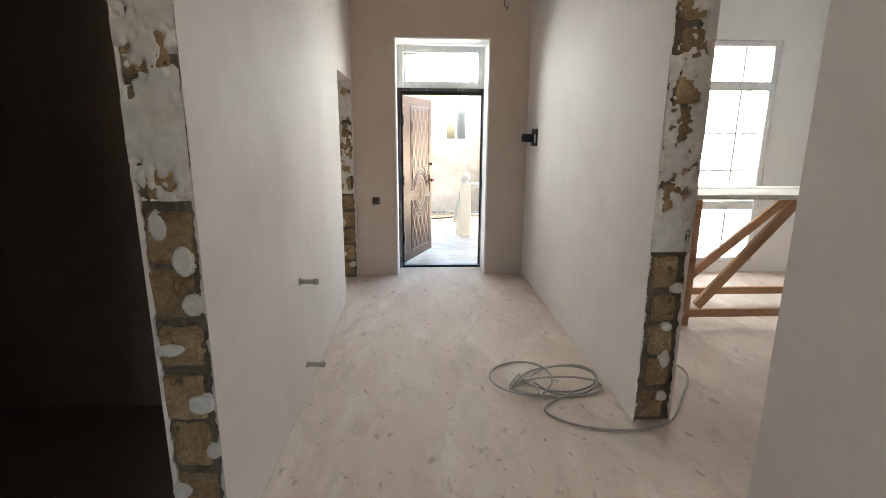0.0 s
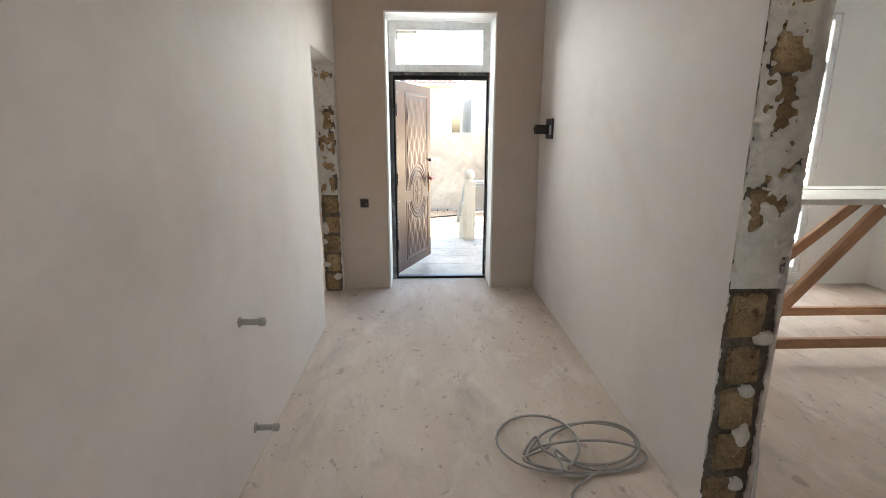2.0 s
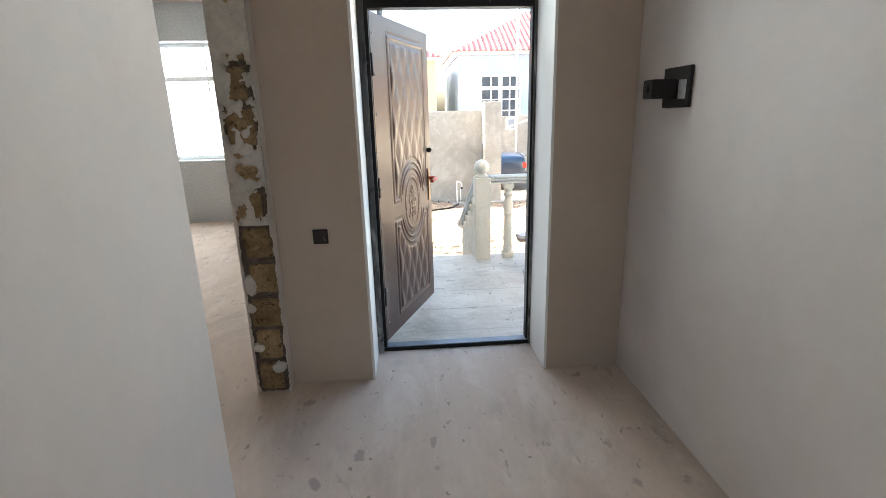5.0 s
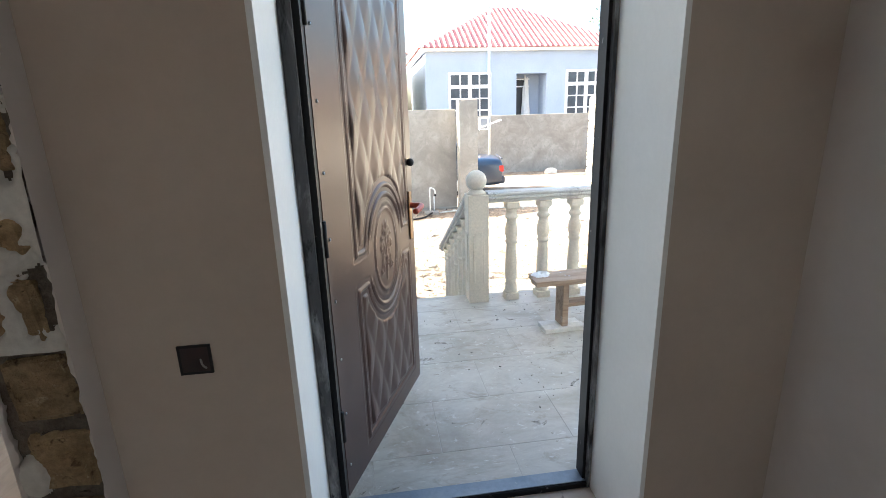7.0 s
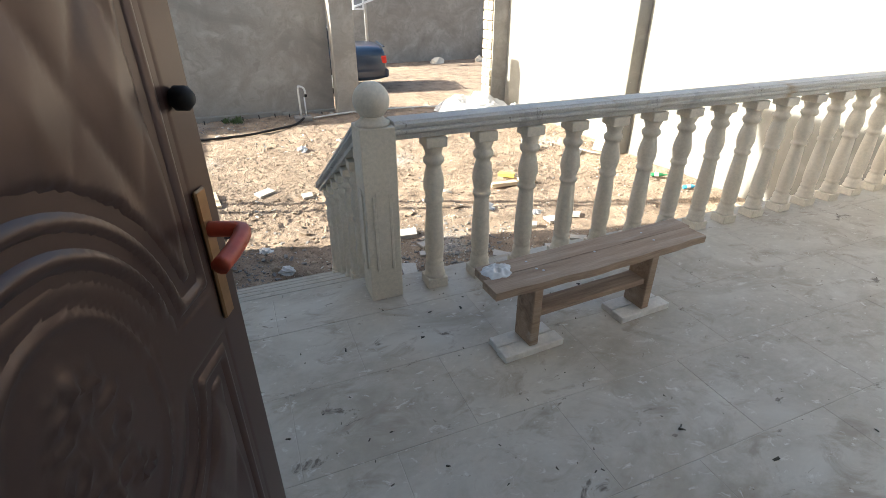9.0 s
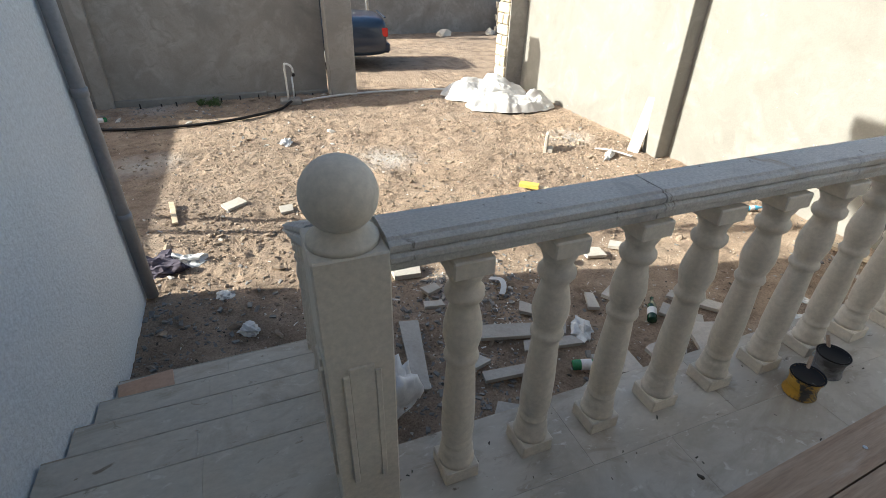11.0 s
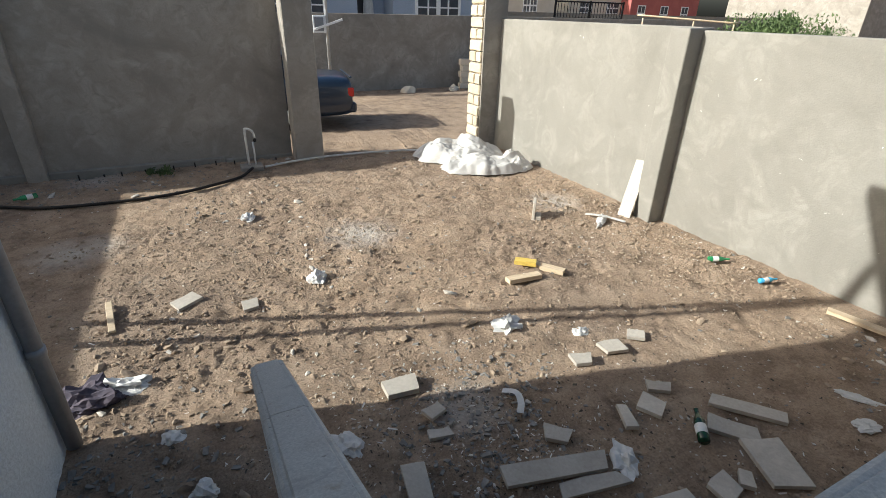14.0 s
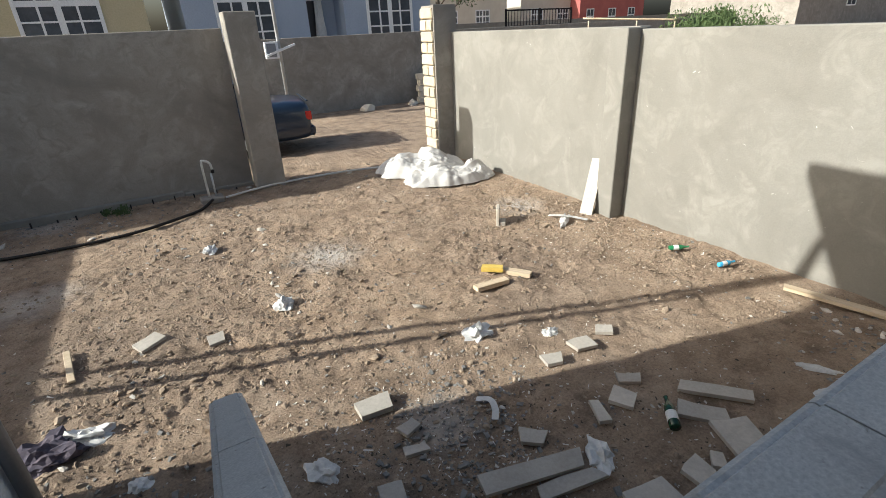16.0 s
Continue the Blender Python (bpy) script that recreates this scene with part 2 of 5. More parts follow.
def soil_mat():
    m, nt, b = nodes_of("sandy_soil", 0.95)
    v = coords(nt)
    big, mid, fine = noise_node(nt, v, 0.45, 4, 0.6, 0.3), noise_node(nt, v, 3.4, 9, 0.68, 0.0), noise_node(nt, v, 55, 5, 0.75)
    col = ramp_node(nt, mid, [(0.30, (0.175, 0.124, 0.085)), (0.5, (0.345, 0.255, 0.18)), (0.72, (0.46, 0.357, 0.262))])
    col = mix_node(nt, 1.0, col, ramp_node(nt, big, [(0.3, (0.82, 0.82, 0.84)), (0.7, (1.1, 1.08, 1.05))]), "MULTIPLY")
    col = mix_node(nt, 1.0, col, ramp_node(nt, fine, [(0.36, (0.74, 0.73, 0.72)), (0.62, (1.12, 1.12, 1.12))]), "MULTIPLY")
    # spilled cement and lime dust
    for x, y, r in ((2.15, 10.1, 0.42), (-0.5, 13.85, 0.68), (5.2, 13.1, 0.6), (2.4, 13.1, 0.7), (-0.6, 16.5, 0.7)):
        mp = nt.nodes.new("ShaderNodeVectorMath")
        mp.operation = "DISTANCE"
        nt.links.new(v, mp.inputs[0])
        mp.inputs[1].default_value = (x, y, -0.98)
        wob = nt.nodes.new("ShaderNodeMath")
        wob.operation = "MULTIPLY_ADD"
        nt.links.new(noise_node(nt, v, 5, 6, 0.7), wob.inputs[0])
        wob.inputs[1].default_value = r * 1.1
        nt.links.new(mp.outputs["Value"], wob.inputs[2])
        f = ramp_node(nt, wob.outputs[0], [(0.0, (1, 1, 1)), (min(0.99, r * 1.35), (0, 0, 0))])
        col = mix_node(nt, f, col, (0.50, 0.48, 0.45))
    nt.links.new(col, b.inputs["Base Color"])
    add = nt.nodes.new("ShaderNodeMath")
    add.operation = "ADD"
    nt.links.new(mid, add.inputs[0])
    nt.links.new(fine, add.inputs[1])
    clod = nt.nodes.new("ShaderNodeMath")
    clod.operation = "ADD"
    nt.links.new(add.outputs[0], clod.inputs[0])
    nt.links.new(noise_node(nt, v, 13, 5, 0.65, 0.1), clod.inputs[1])
    bump_node(nt, b, clod.outputs[0], 1.0, 0.022)
    return m


SOIL = soil_mat()

# ---- mesh helpers ----


def add_box(bm, x0, x1, y0, y1, z0, z1, bevel=0.0):
    r = bmesh.ops.create_cube(bm, size=1.0, matrix=Matrix.LocRotScale(((x0 + x1) / 2, (y0 + y1) / 2, (z0 + z1) / 2), None, (abs(x1 - x0), abs(y1 - y0), abs(z1 - z0))))
    if bevel:
        es = {e for v in r["verts"] for e in v.link_edges}
        bmesh.ops.bevel(bm, geom=list(es), offset=bevel, segments=1, affect="EDGES")


def finish(bm, name, mat, parent=None, smooth=False, m=None):
    me = bpy.data.meshes.new(name)
    bm.normal_update()
    bm.to_mesh(me)
    bm.free()
    me.materials.append(mat)
    if smooth:
        for p in me.polygons:
            p.use_smooth = True
    ob = new(name, me)
    if parent:
        ob.parent = parent
    if m is not None:
        ob.matrix_basis = m
    return ob


def boxes(name, mat, parts, parent=None, bevel=0.0, m=None):
    bm = bmesh.new()
    for p in parts:
        add_box(bm, *p, bevel)
    return finish(bm, name, mat, parent, m=m)


def empty(name, m=None):
    ob = new(name)
    if m is not None:
        ob.matrix_basis = m
    return ob


def lathe(name, mat, prof, seg=20, parent=None, m=None):
    """A turned body from (radius, height) rows."""
    bm = bmesh.new()
    rings = [[bm.verts.new((r * math.cos(2 * math.pi * k / seg), r * math.sin(2 * math.pi * k / seg), z)) for k in range(seg)] for r, z in prof]
    for a, b in zip(rings, rings[1:]):
        for k in range(seg):
            bm.faces.new((a[k], a[(k + 1) % seg], b[(k + 1) % seg], b[k]))
    bm.faces.new(rings[0][::-1])
    bm.faces.new(rings[-1])
    return finish(bm, name, mat, parent, True, m)


def tube(name, mat, pts, r, seg=8, parent=None, m=None):
    bm = bmesh.new()
    pts = [Vector(p) for p in pts]
    rings = []
    side = None
    for i, p in enumerate(pts):
        d = (pts[min(i + 1, len(pts) - 1)] - pts[max(i - 1, 0)]).normalized()
        if side is None:
            side = d.orthogonal().normalized()
        side = (side - d * side.dot(d)).normalized()
        up = d.cross(side)
        rings.append([bm.verts.new(p + r * (math.cos(2 * math.pi * k / seg) * side + math.sin(2 * math.pi * k / seg) * up)) for k in range(seg)])
    for a, b in zip(rings, rings[1:]):
        for k in range(seg):
            bm.faces.new((a[k], a[(k + 1) % seg], b[(k + 1) % seg], b[k]))
    bm.faces.new(rings[0][::-1])
    bm.faces.new(rings[-1])
    return finish(bm, name, mat, parent, True, m)


def smooth_path(pts, n=8):
    """Catmull-Rom through the points."""
    p = [Vector(q) for q in pts]
    p = [2 * p[0] - p[1], *p, 2 * p[-1] - p[-2]]
    out = []
    for i in range(1, len(p) - 2):
        for k in range(n):
            t = k / n
            out.append(0.5 * (2 * p[i] + (p[i + 1] - p[i - 1]) * t + (2 * p[i - 1] - 5 * p[i] + 4 * p[i + 1] - p[i + 2]) * t * t + (3 * p[i] - p[i - 1] - 3 * p[i + 1] + p[i + 2]) * t ** 3))
    return out + [p[-2]]


def slab_piece(name, mat, outline, z0, z1, parent=None, m=None):
    """An extruded outline in x and y."""
    bm = bmesh.new()
    lo = [bm.verts.new((x, y, z0)) for x, y in outline]
    hi = [bm.verts.new((x, y, z1)) for x, y in outline]
    n = len(lo)
    bm.faces.new(lo[::-1])
    bm.faces.new(hi)
    for k in range(n):
        bm.faces.new((lo[k], lo[(k + 1) % n], hi[(k + 1) % n], hi[k]))
    return finish(bm, name, mat, parent, m=m)


def structure(ob, label="", category=""):
    return tagged(ob, label, category, kind="structure")


# ---- plan ----
HL, HR = -0.5, 1.4           # hall walls
FY0, FY1 = 5.595, 6.02       # front wall
CEIL = 3.3
TER = -0.045                 # terrace
GND = -0.98
RW = 6.07                    # right yard wall

# ---- house shell ----
structure(boxes("floor", SCREED, [(-4.1, 6.4, -3.2, FY1, -0.3, 0.0), (-4.1, -0.5, FY1, 10.4, -0.3, 0.0)]), "dusty beige screed floor with footprints", "floor")
structure(boxes("ceiling", PLASTER, [(-4.3, 6.4, -3.4, FY1, CEIL, CEIL + 0.15), (-4.1, -0.5, 3.0, 10.4, 2.98, 3.04)]), "plain plastered ceiling", "ceiling")
structure(boxes("wall_hall_left", PLASTER, [(-0.68, HL, 1.7, 4.62, 0, CEIL), (-0.68, HL, 4.62, 5.54, 2.13, CEIL),
          (-0.68, HL, -3.2, 0.55, 0, CEIL), (-0.68, HL, 0.55, 1.7, 2.6, CEIL), (-0.68, HL, 5.54, FY0, 0, CEIL)]), "smooth pinkish grey plastered hall wall", "wall")
structure(boxes("wall_hall_right", PLASTER, [(HR, 1.61, 2.55, FY0, 0, CEIL), (HR, 1.61, -3.2, 1.6, 0, CEIL), (HR, 1.61, 1.6, 2.55, 2.6, CEIL)]), "smooth plastered hall wall", "wall")
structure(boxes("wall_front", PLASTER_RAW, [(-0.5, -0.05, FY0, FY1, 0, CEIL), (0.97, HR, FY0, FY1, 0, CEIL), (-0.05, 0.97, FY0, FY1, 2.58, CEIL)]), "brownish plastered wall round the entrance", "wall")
structure(boxes("wall_front_room", WHITE_REVEAL, [(HR, 2.6, FY0, FY1, 0, CEIL), (4.17, 6.4, FY0, FY1, 0, CEIL), (2.6, 4.17, FY0, FY1, 2.6, CEIL), (2.6, 4.17, FY0, FY1, 0, 0.12)]), "white plastered window wall", "wall")
structure(boxes("wall_room_right", WHITE_REVEAL, [(4.9, 5.1, -3.2, FY0, 0, CEIL)]), "white plastered side wall", "wall")
# Unseen gap, x 0.3 to 1.25, added to let light into the hall.
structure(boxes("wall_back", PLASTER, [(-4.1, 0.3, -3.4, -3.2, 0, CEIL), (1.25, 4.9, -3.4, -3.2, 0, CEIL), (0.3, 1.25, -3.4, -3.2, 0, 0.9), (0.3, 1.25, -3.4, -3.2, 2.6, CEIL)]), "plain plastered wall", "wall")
# Linings and floor sheet coloured dark for the room's lack of light.
structure(boxes("wall_dark_room", UNLIT_ROOM, [(-4.1, -0.68, 2.8, 2.9, 0, CEIL), (-4.1, -0.682, -3.19, -3.1, 0, CEIL), (-4.1, -4.0, -3.1, 2.8, 0, CEIL), (-0.72, -0.682, -3.1, 0.5, 0, CEIL)]), "wall of an unlit room, its shade put into the dark colour", "wall")
structure(boxes("floor_dark_room", UNLIT_ROOM, [(-4.0, -0.73, -3.1, 2.8, 0.001, 0.006)]), "floor of the unlit room, its shade put into the dark colour", "floor")
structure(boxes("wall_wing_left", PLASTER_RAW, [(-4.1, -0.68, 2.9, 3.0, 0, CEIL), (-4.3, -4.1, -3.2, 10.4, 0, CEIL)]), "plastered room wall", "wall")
structure(boxes("wall_wing_side", STUCCO_BLUE, [(-0.5, -0.15, FY1, 10.85, GND - 0.3, 3.06)]), "blue grey rough stucco house wall", "wall")
structure(boxes("wall_wing_inner", PLASTER, [(-0.52, -0.5, FY0, 10.4, 0, 3.06)]), "plastered room wall", "wall")
structure(boxes("wall_wing_front", STUCCO_BLUE, [(-4.3, -3.25, 10.4, 10.85, GND - 0.3, 3.06), (-1.9, -0.5, 10.4, 10.85, GND - 0.3, 3.06),
          (-3.25, -1.9, 10.4, 10.85, GND - 0.3, 0.9), (-3.25, -1.9, 10.4, 10.85, 2.5, 3.06)]), "blue grey stucco front wall", "wall")
structure(boxes("roof", CONCRETE, [(-4.6, 0.2, FY1, 11.46, 3.08, 3.2), (0.2, 6.6, -3.6, 6.35, CEIL + 0.15, CEIL + 0.27), (-4.6, 0.2, -3.6, FY1, CEIL + 0.15, CEIL + 0.27)]), "plain roof slab with eaves", "roof")

def floor_joint(name, pts, w):
    """A ragged dirty gap between screed and plaster, a strip 3 mm high."""
    rnd = random.Random(len(name))
    bm = bmesh.new()
    (xa, ya), (xb, yb) = pts
    n = int(math.hypot(xb - xa, yb - ya) / 0.03)
    d = Vector((yb - ya, xa - xb, 0)).normalized()
    prev = None
    for k in range(n + 1):
        p = Vector((xa + (xb - xa) * k / n, ya + (yb - ya) * k / n, 0))
        q = p + d * w * max(0.25, 0.8 + 0.9 * noise.noise((k * 0.3, xa, 0)) + rnd.uniform(-0.2, 0.2))
        row = [bm.verts.new(v) for v in (p + Vector((0, 0, 0.003)), q + Vector((0, 0, 0.003)), q)]
        if prev:
            for a in range(2):
                bm.faces.new((prev[a], prev[a + 1], row[a + 1], row[a]))
        prev = row
    bmesh.ops.recalc_face_normals(bm, faces=bm.faces[:])
    structure(finish(bm, name, PLASTER_RAW), "ragged dirty joint between screed and plaster", "joint")


floor_joint("trim_joint_right", ((HR, FY0), (HR, 2.56)), 0.005)
floor_joint("trim_joint_left", ((HL, 1.72), (HL, 4.62)), 0.005)
floor_joint("trim_joint_front", ((0.975, FY0), (HR, FY0)), 0.007)
floor_joint("trim_joint_front_left", ((HL, FY0), (-0.055, FY0)), 0.007)

# ---- entrance ----
structure(boxes("trim_reveal", WHITE_REVEAL, [(-0.05, -0.035, FY0 - 0.004, 5.92, 0, 2.58), (0.955, 0.97, FY0 - 0.004, 5.92, 0, 2.58), (-0.035, 0.955, FY0 - 0.004, 5.92, 2.565, 2.58)]), "white finished door reveal", "trim")
door_frame = structure(empty("door_frame"), "black steel door frame with smeared plaster edges", "door frame")
boxes("jamb", BLACK_STEEL, [(-0.035, 0.022, 5.925, 6.0, 0.03, 2.08), (0.93, 0.955, 5.942, 6.0, 0.03, 2.08), (0.022, 0.93, 5.925, 6.0, 2.03, 2.08)], door_frame)
boxes("edge_strip", SMEARED, [(-0.034, 0.002, 5.905, 5.9245, 0.0, 2.1), (0.942, 0.954, 5.922, 5.942, 0.0, 2.1), (0.002, 0.942, 5.905, 5.925, 2.07, 2.1)], door_frame)
boxes("threshold", BLACK_STEEL, [(-0.035, 0.955, 5.925, 6.0, -0.05, 0.022)], door_frame, 0.004)
boxes("threshold_plate", GREY_STEEL, [(-0.02, 0.94, 5.934, 5.999, 0.0225, 0.0265)], door_frame, 0.001)


def pane_window(name, x0, x1, z0, z1, y, bars_x, bars_z, label, frame_w=0.055, muntin=0.018, depth=0.06):
    w = structure(empty(name), label, "window")
    parts = [(x0, x0 + frame_w, y, y + depth, z0, z1), (x1 - frame_w, x1, y, y + depth, z0, z1),
             (x0 + frame_w, x1 - frame_w, y, y + depth, z0, z0 + frame_w), (x0 + frame_w, x1 - frame_w, y, y + depth, z1 - frame_w, z1)]
    boxes("frame", PVC, parts, w, 0.006)
    if bars_x or bars_z:
        boxes("glazing_bar", PVC, [(b - muntin / 2, b + muntin / 2, y + 0.02, y + depth - 0.015, z0 + frame_w, z1 - frame_w) for b in bars_x]
              + [(x0 + frame_w, x1 - frame_w, y + 0.018, y + depth - 0.017, b - m / 2, b + m / 2) for b, m in bars_z], w)
    g = boxes("pane", GLASS, [(x0 + frame_w, x1 - frame_w, y + 0.028, y + 0.034, z0 + frame_w, z1 - frame_w)], w)
    g.visible_shadow = False
    return w


pane_window("window_transom", -0.035, 0.955, 2.1, 2.56, 5.92, [], [], "white plastic transom light over the entrance", 0.075)
for k in range(5):
    structure(lathe("trim_knob", PLASTIC_DARK, [(0.006, 0), (0.01, 0.004), (0.008, 0.012), (0.003, 0.016)], 10, None, pose(0.14 + k * 0.157, 5.985, 2.3, 90)), "small fixing knob in the transom", "knob")
pane_window("window_room", 2.6, 4.17, 0.12, 2.6, 5.61, [3.0, 3.385, 3.8], [(0.8, 0.1), (1.2, 0.018), (1.62, 0.018), (2.13, 0.1)], "tall white plastic window with glazing bars", 0.06)
pane_window("window_wing", -3.25, -1.9, 0.9, 2.5, 10.6, [-2.58], [(2.03, 0.07)], "white plastic window", 0.06)

DOOR_W, DOOR_H = 0.925, 1.99


def door_relief(u, v):
    """Pressed-steel relief of the leaf: grooves, quilted lozenges, oval medallion."""
    h = 0.0
    cu, cv = 0.53, 0.83
    e = math.hypot((u - cu) / 0.2, (v - cv) / 0.25)
    e2 = math.hypot((u - cu) / 0.125, (v - cv) / 0.18)
    an = math.atan2((v - cv) / 0.25, (u - cu) / 0.2)
    arc = min(1.0, max(0.0, (abs(math.sin(an)) - 0.28) * 6))          # the outer band is broken at both sides
    h += arc * (math.exp(-((e - 0.97) / 0.03) ** 2) * 0.008 - math.exp(-((e - 1.06) / 0.025) ** 2) * 0.006 - math.exp(-((e - 0.89) / 0.02) ** 2) * 0.004)
    h += math.exp(-((e2 - 1.0) / 0.035) ** 2) * 0.005 - math.exp(-((e2 - 1.07) / 0.025) ** 2) * 0.003

    def panel(u0, u1, v0, v1):
        return min(u - u0, u1 - u, v - v0, v1 - v)
    for v0, v1 in ((0.11, 0.74), (0.89, 1.88)):
        d = panel(0.23, 0.82, v0, v1)
        d = min(d, (e - 1.14) * 0.22)
        if d > -0.03:
            h += 0.006 * math.exp(-((d + 0.004) / 0.008) ** 2) - 0.007 * math.exp(-((d - 0.016) / 0.007) ** 2) - 0.004 * math.exp(-((d + 0.022) / 0.006) ** 2)
        if d > 0.03:
            a, b = (u / 0.135 + v / 0.30) % 1.0, (u / 0.135 - v / 0.30) % 1.0
            h += 0.010 * (min(a, 1 - a) * 2) ** 0.6 * (min(b, 1 - b) * 2) ** 0.6
    # raised scrolls and petals, alike on both sides of the upright
    for du, dv, r, turn in ((0.03, 0.075, 0.026, 0.4), (0.045, 0.015, 0.03, 1.4), (0.028, -0.05, 0.032, 2.4), (0.05, -0.075, 0.02, 0.2), (0.018, 0.11, 0.02, 1.0)):
        x, y = abs(u - cu) - du, v - cv - dv
        q, w = math.hypot(x, y), math.atan2(y, x)
        if q < r * 1.4:
            curl = (q / r - 0.3 - 0.11 * ((w + turn) % (2 * math.pi))) / 0.13
            h += 0.006 * math.exp(-curl * curl) + 0.003 * math.exp(-(q / (0.25 * r)) ** 2)
    stem = abs(v - cv)
    if stem < 0.13:
        h += 0.005 * math.exp(-((u - cu) / (0.004 + 0.006 * math.cos(stem * 40) ** 2)) ** 2)
    return h


def entrance_door():
    leaf = tagged(empty("entrance_door", pose(0.025, 5.995, 0.04, 0, 0, 67.5)), "open brown embossed steel entrance door with quilted lozenges", "door")
    bm = bmesh.new()
    nu, nv = 116, 250
    g = [[bm.verts.new((DOOR_W * i / nu, -door_relief(DOOR_W * i / nu, DOOR_H * j / nv), DOOR_H * j / nv)) for i in range(nu + 1)] for j in range(nv + 1)]
    for j in range(nv):
        for i in range(nu):
            bm.faces.new((g[j][i], g[j][i + 1], g[j + 1][i + 1], g[j + 1][i]))
    finish(bm, "embossed_face", DOOR_BROWN, leaf, True)
    boxes("body", DOOR_BROWN, [(0, DOOR_W, 0.001, 0.06, 0, DOOR_H)], leaf, 0.002)
    boxes("lock_plate", BRASS, [(0.855, 0.888, -0.008, 0.0, 0.79, 1.03)], leaf, 0.003)
    tube("handle", RED_GRIP, smooth_path([(0.872, -0.005, 0.96), (0.872, -0.05, 0.96), (0.86, -0.066, 0.96), (0.81, -0.07, 0.955), (0.765, -0.066, 0.95)], 5), 0.014, 10, leaf)
    tube("outer_handle", RED_GRIP, smooth_path([(0.872, 0.06, 0.96), (0.872, 0.11, 0.96), (0.83, 0.12, 0.955), (0.78, 0.12, 0.95)], 5), 0.011, 10, leaf)
    lathe("latch_knob", PLASTIC_DARK, [(0.012, 0), (0.018, 0.006), (0.018, 0.022), (0.01, 0.03)], 12, leaf, pose(0.872, 0, 1.17, 90))
    for k in range(9):
        lathe("rivet", GALV, [(0.006, 0), (0.005, 0.003), (0.002, 0.0045)], 8, leaf, pose(0.03, 0, 0.12 + k * 0.22, 90))
    for k in range(3):
        lathe("hinge", BLACK_STEEL, [(0.012, 0), (0.012, 0.12)], 10, leaf, pose(-0.008, 0.0, 0.25 + k * 0.7))
    return leaf


entrance_door()

# ---- masonry jambs ----


def blob(cx, cz, r, n=14, squash=1.0, seed=0):
    rnd = random.Random(seed)
    k0, k1 = rnd.random() * 6, rnd.random() * 6
    return [(cx + r * math.cos(a) * (1 + 0.22 * math.sin(2 * a + k0) + 0.14 * math.sin(3 * a + k1) + rnd.uniform(-0.12, 0.12)),
             cz + squash * r * math.sin(a) * (1 + 0.2 * math.sin(2 * a + k1) + rnd.uniform(-0.08, 0.08))) for a in (2 * math.pi * i / n for i in range(n))]


def block_mesh(name, w, d, h, rough, seed):
    """A rough block, its front towards -y, with a jittered face."""
    rnd = random.Random(seed)
    bm = bmesh.new()
    add_box(bm, -w / 2, w / 2, 0, d, -h / 2, h / 2)
    bmesh.ops.bevel(bm, geom=bm.edges[:], offset=min(w, h) * 0.09, segments=1, affect="EDGES")
    bmesh.ops.subdivide_edges(bm, edges=bm.edges[:], cuts=1, use_grid_fill=True)
    for v in bm.verts:
        v.co += Vector([rnd.uniform(-rough, rough) * 0.6 + rough * 1.2 * noise.noise(v.co * 28 + Vector((seed * 1.7, a, 0))) for a in range(3)])
    me = bpy.data.meshes.new(name)
    bm.to_mesh(me)
    bm.free()
    return me


def splash_cover(x, z, seed, lower, splats):
    """How far a point lies inside the gypsum smears: above nought it is covered."""
    n = noise.noise((x * 8, z * 5.5, seed * 3.7)) + 0.55 * noise.noise((x * 21, z * 16, seed + 9.1)) + 0.3 * noise.noise((x * 52, z * 46, seed + 2.3))
    m = n * 0.55 + (0.2 if lower < z < lower + 1.25 else -0.1 if z > lower else -0.75) - 0.12 * max(0.0, noise.noise((seed, z * 2.1, 4.4)))
    for cx, cz, rx, rz in splats:
        m = max(m, 1 - math.hypot((x - cx) / rx, (z - cz) / rz) + 0.28 * n)
    return m


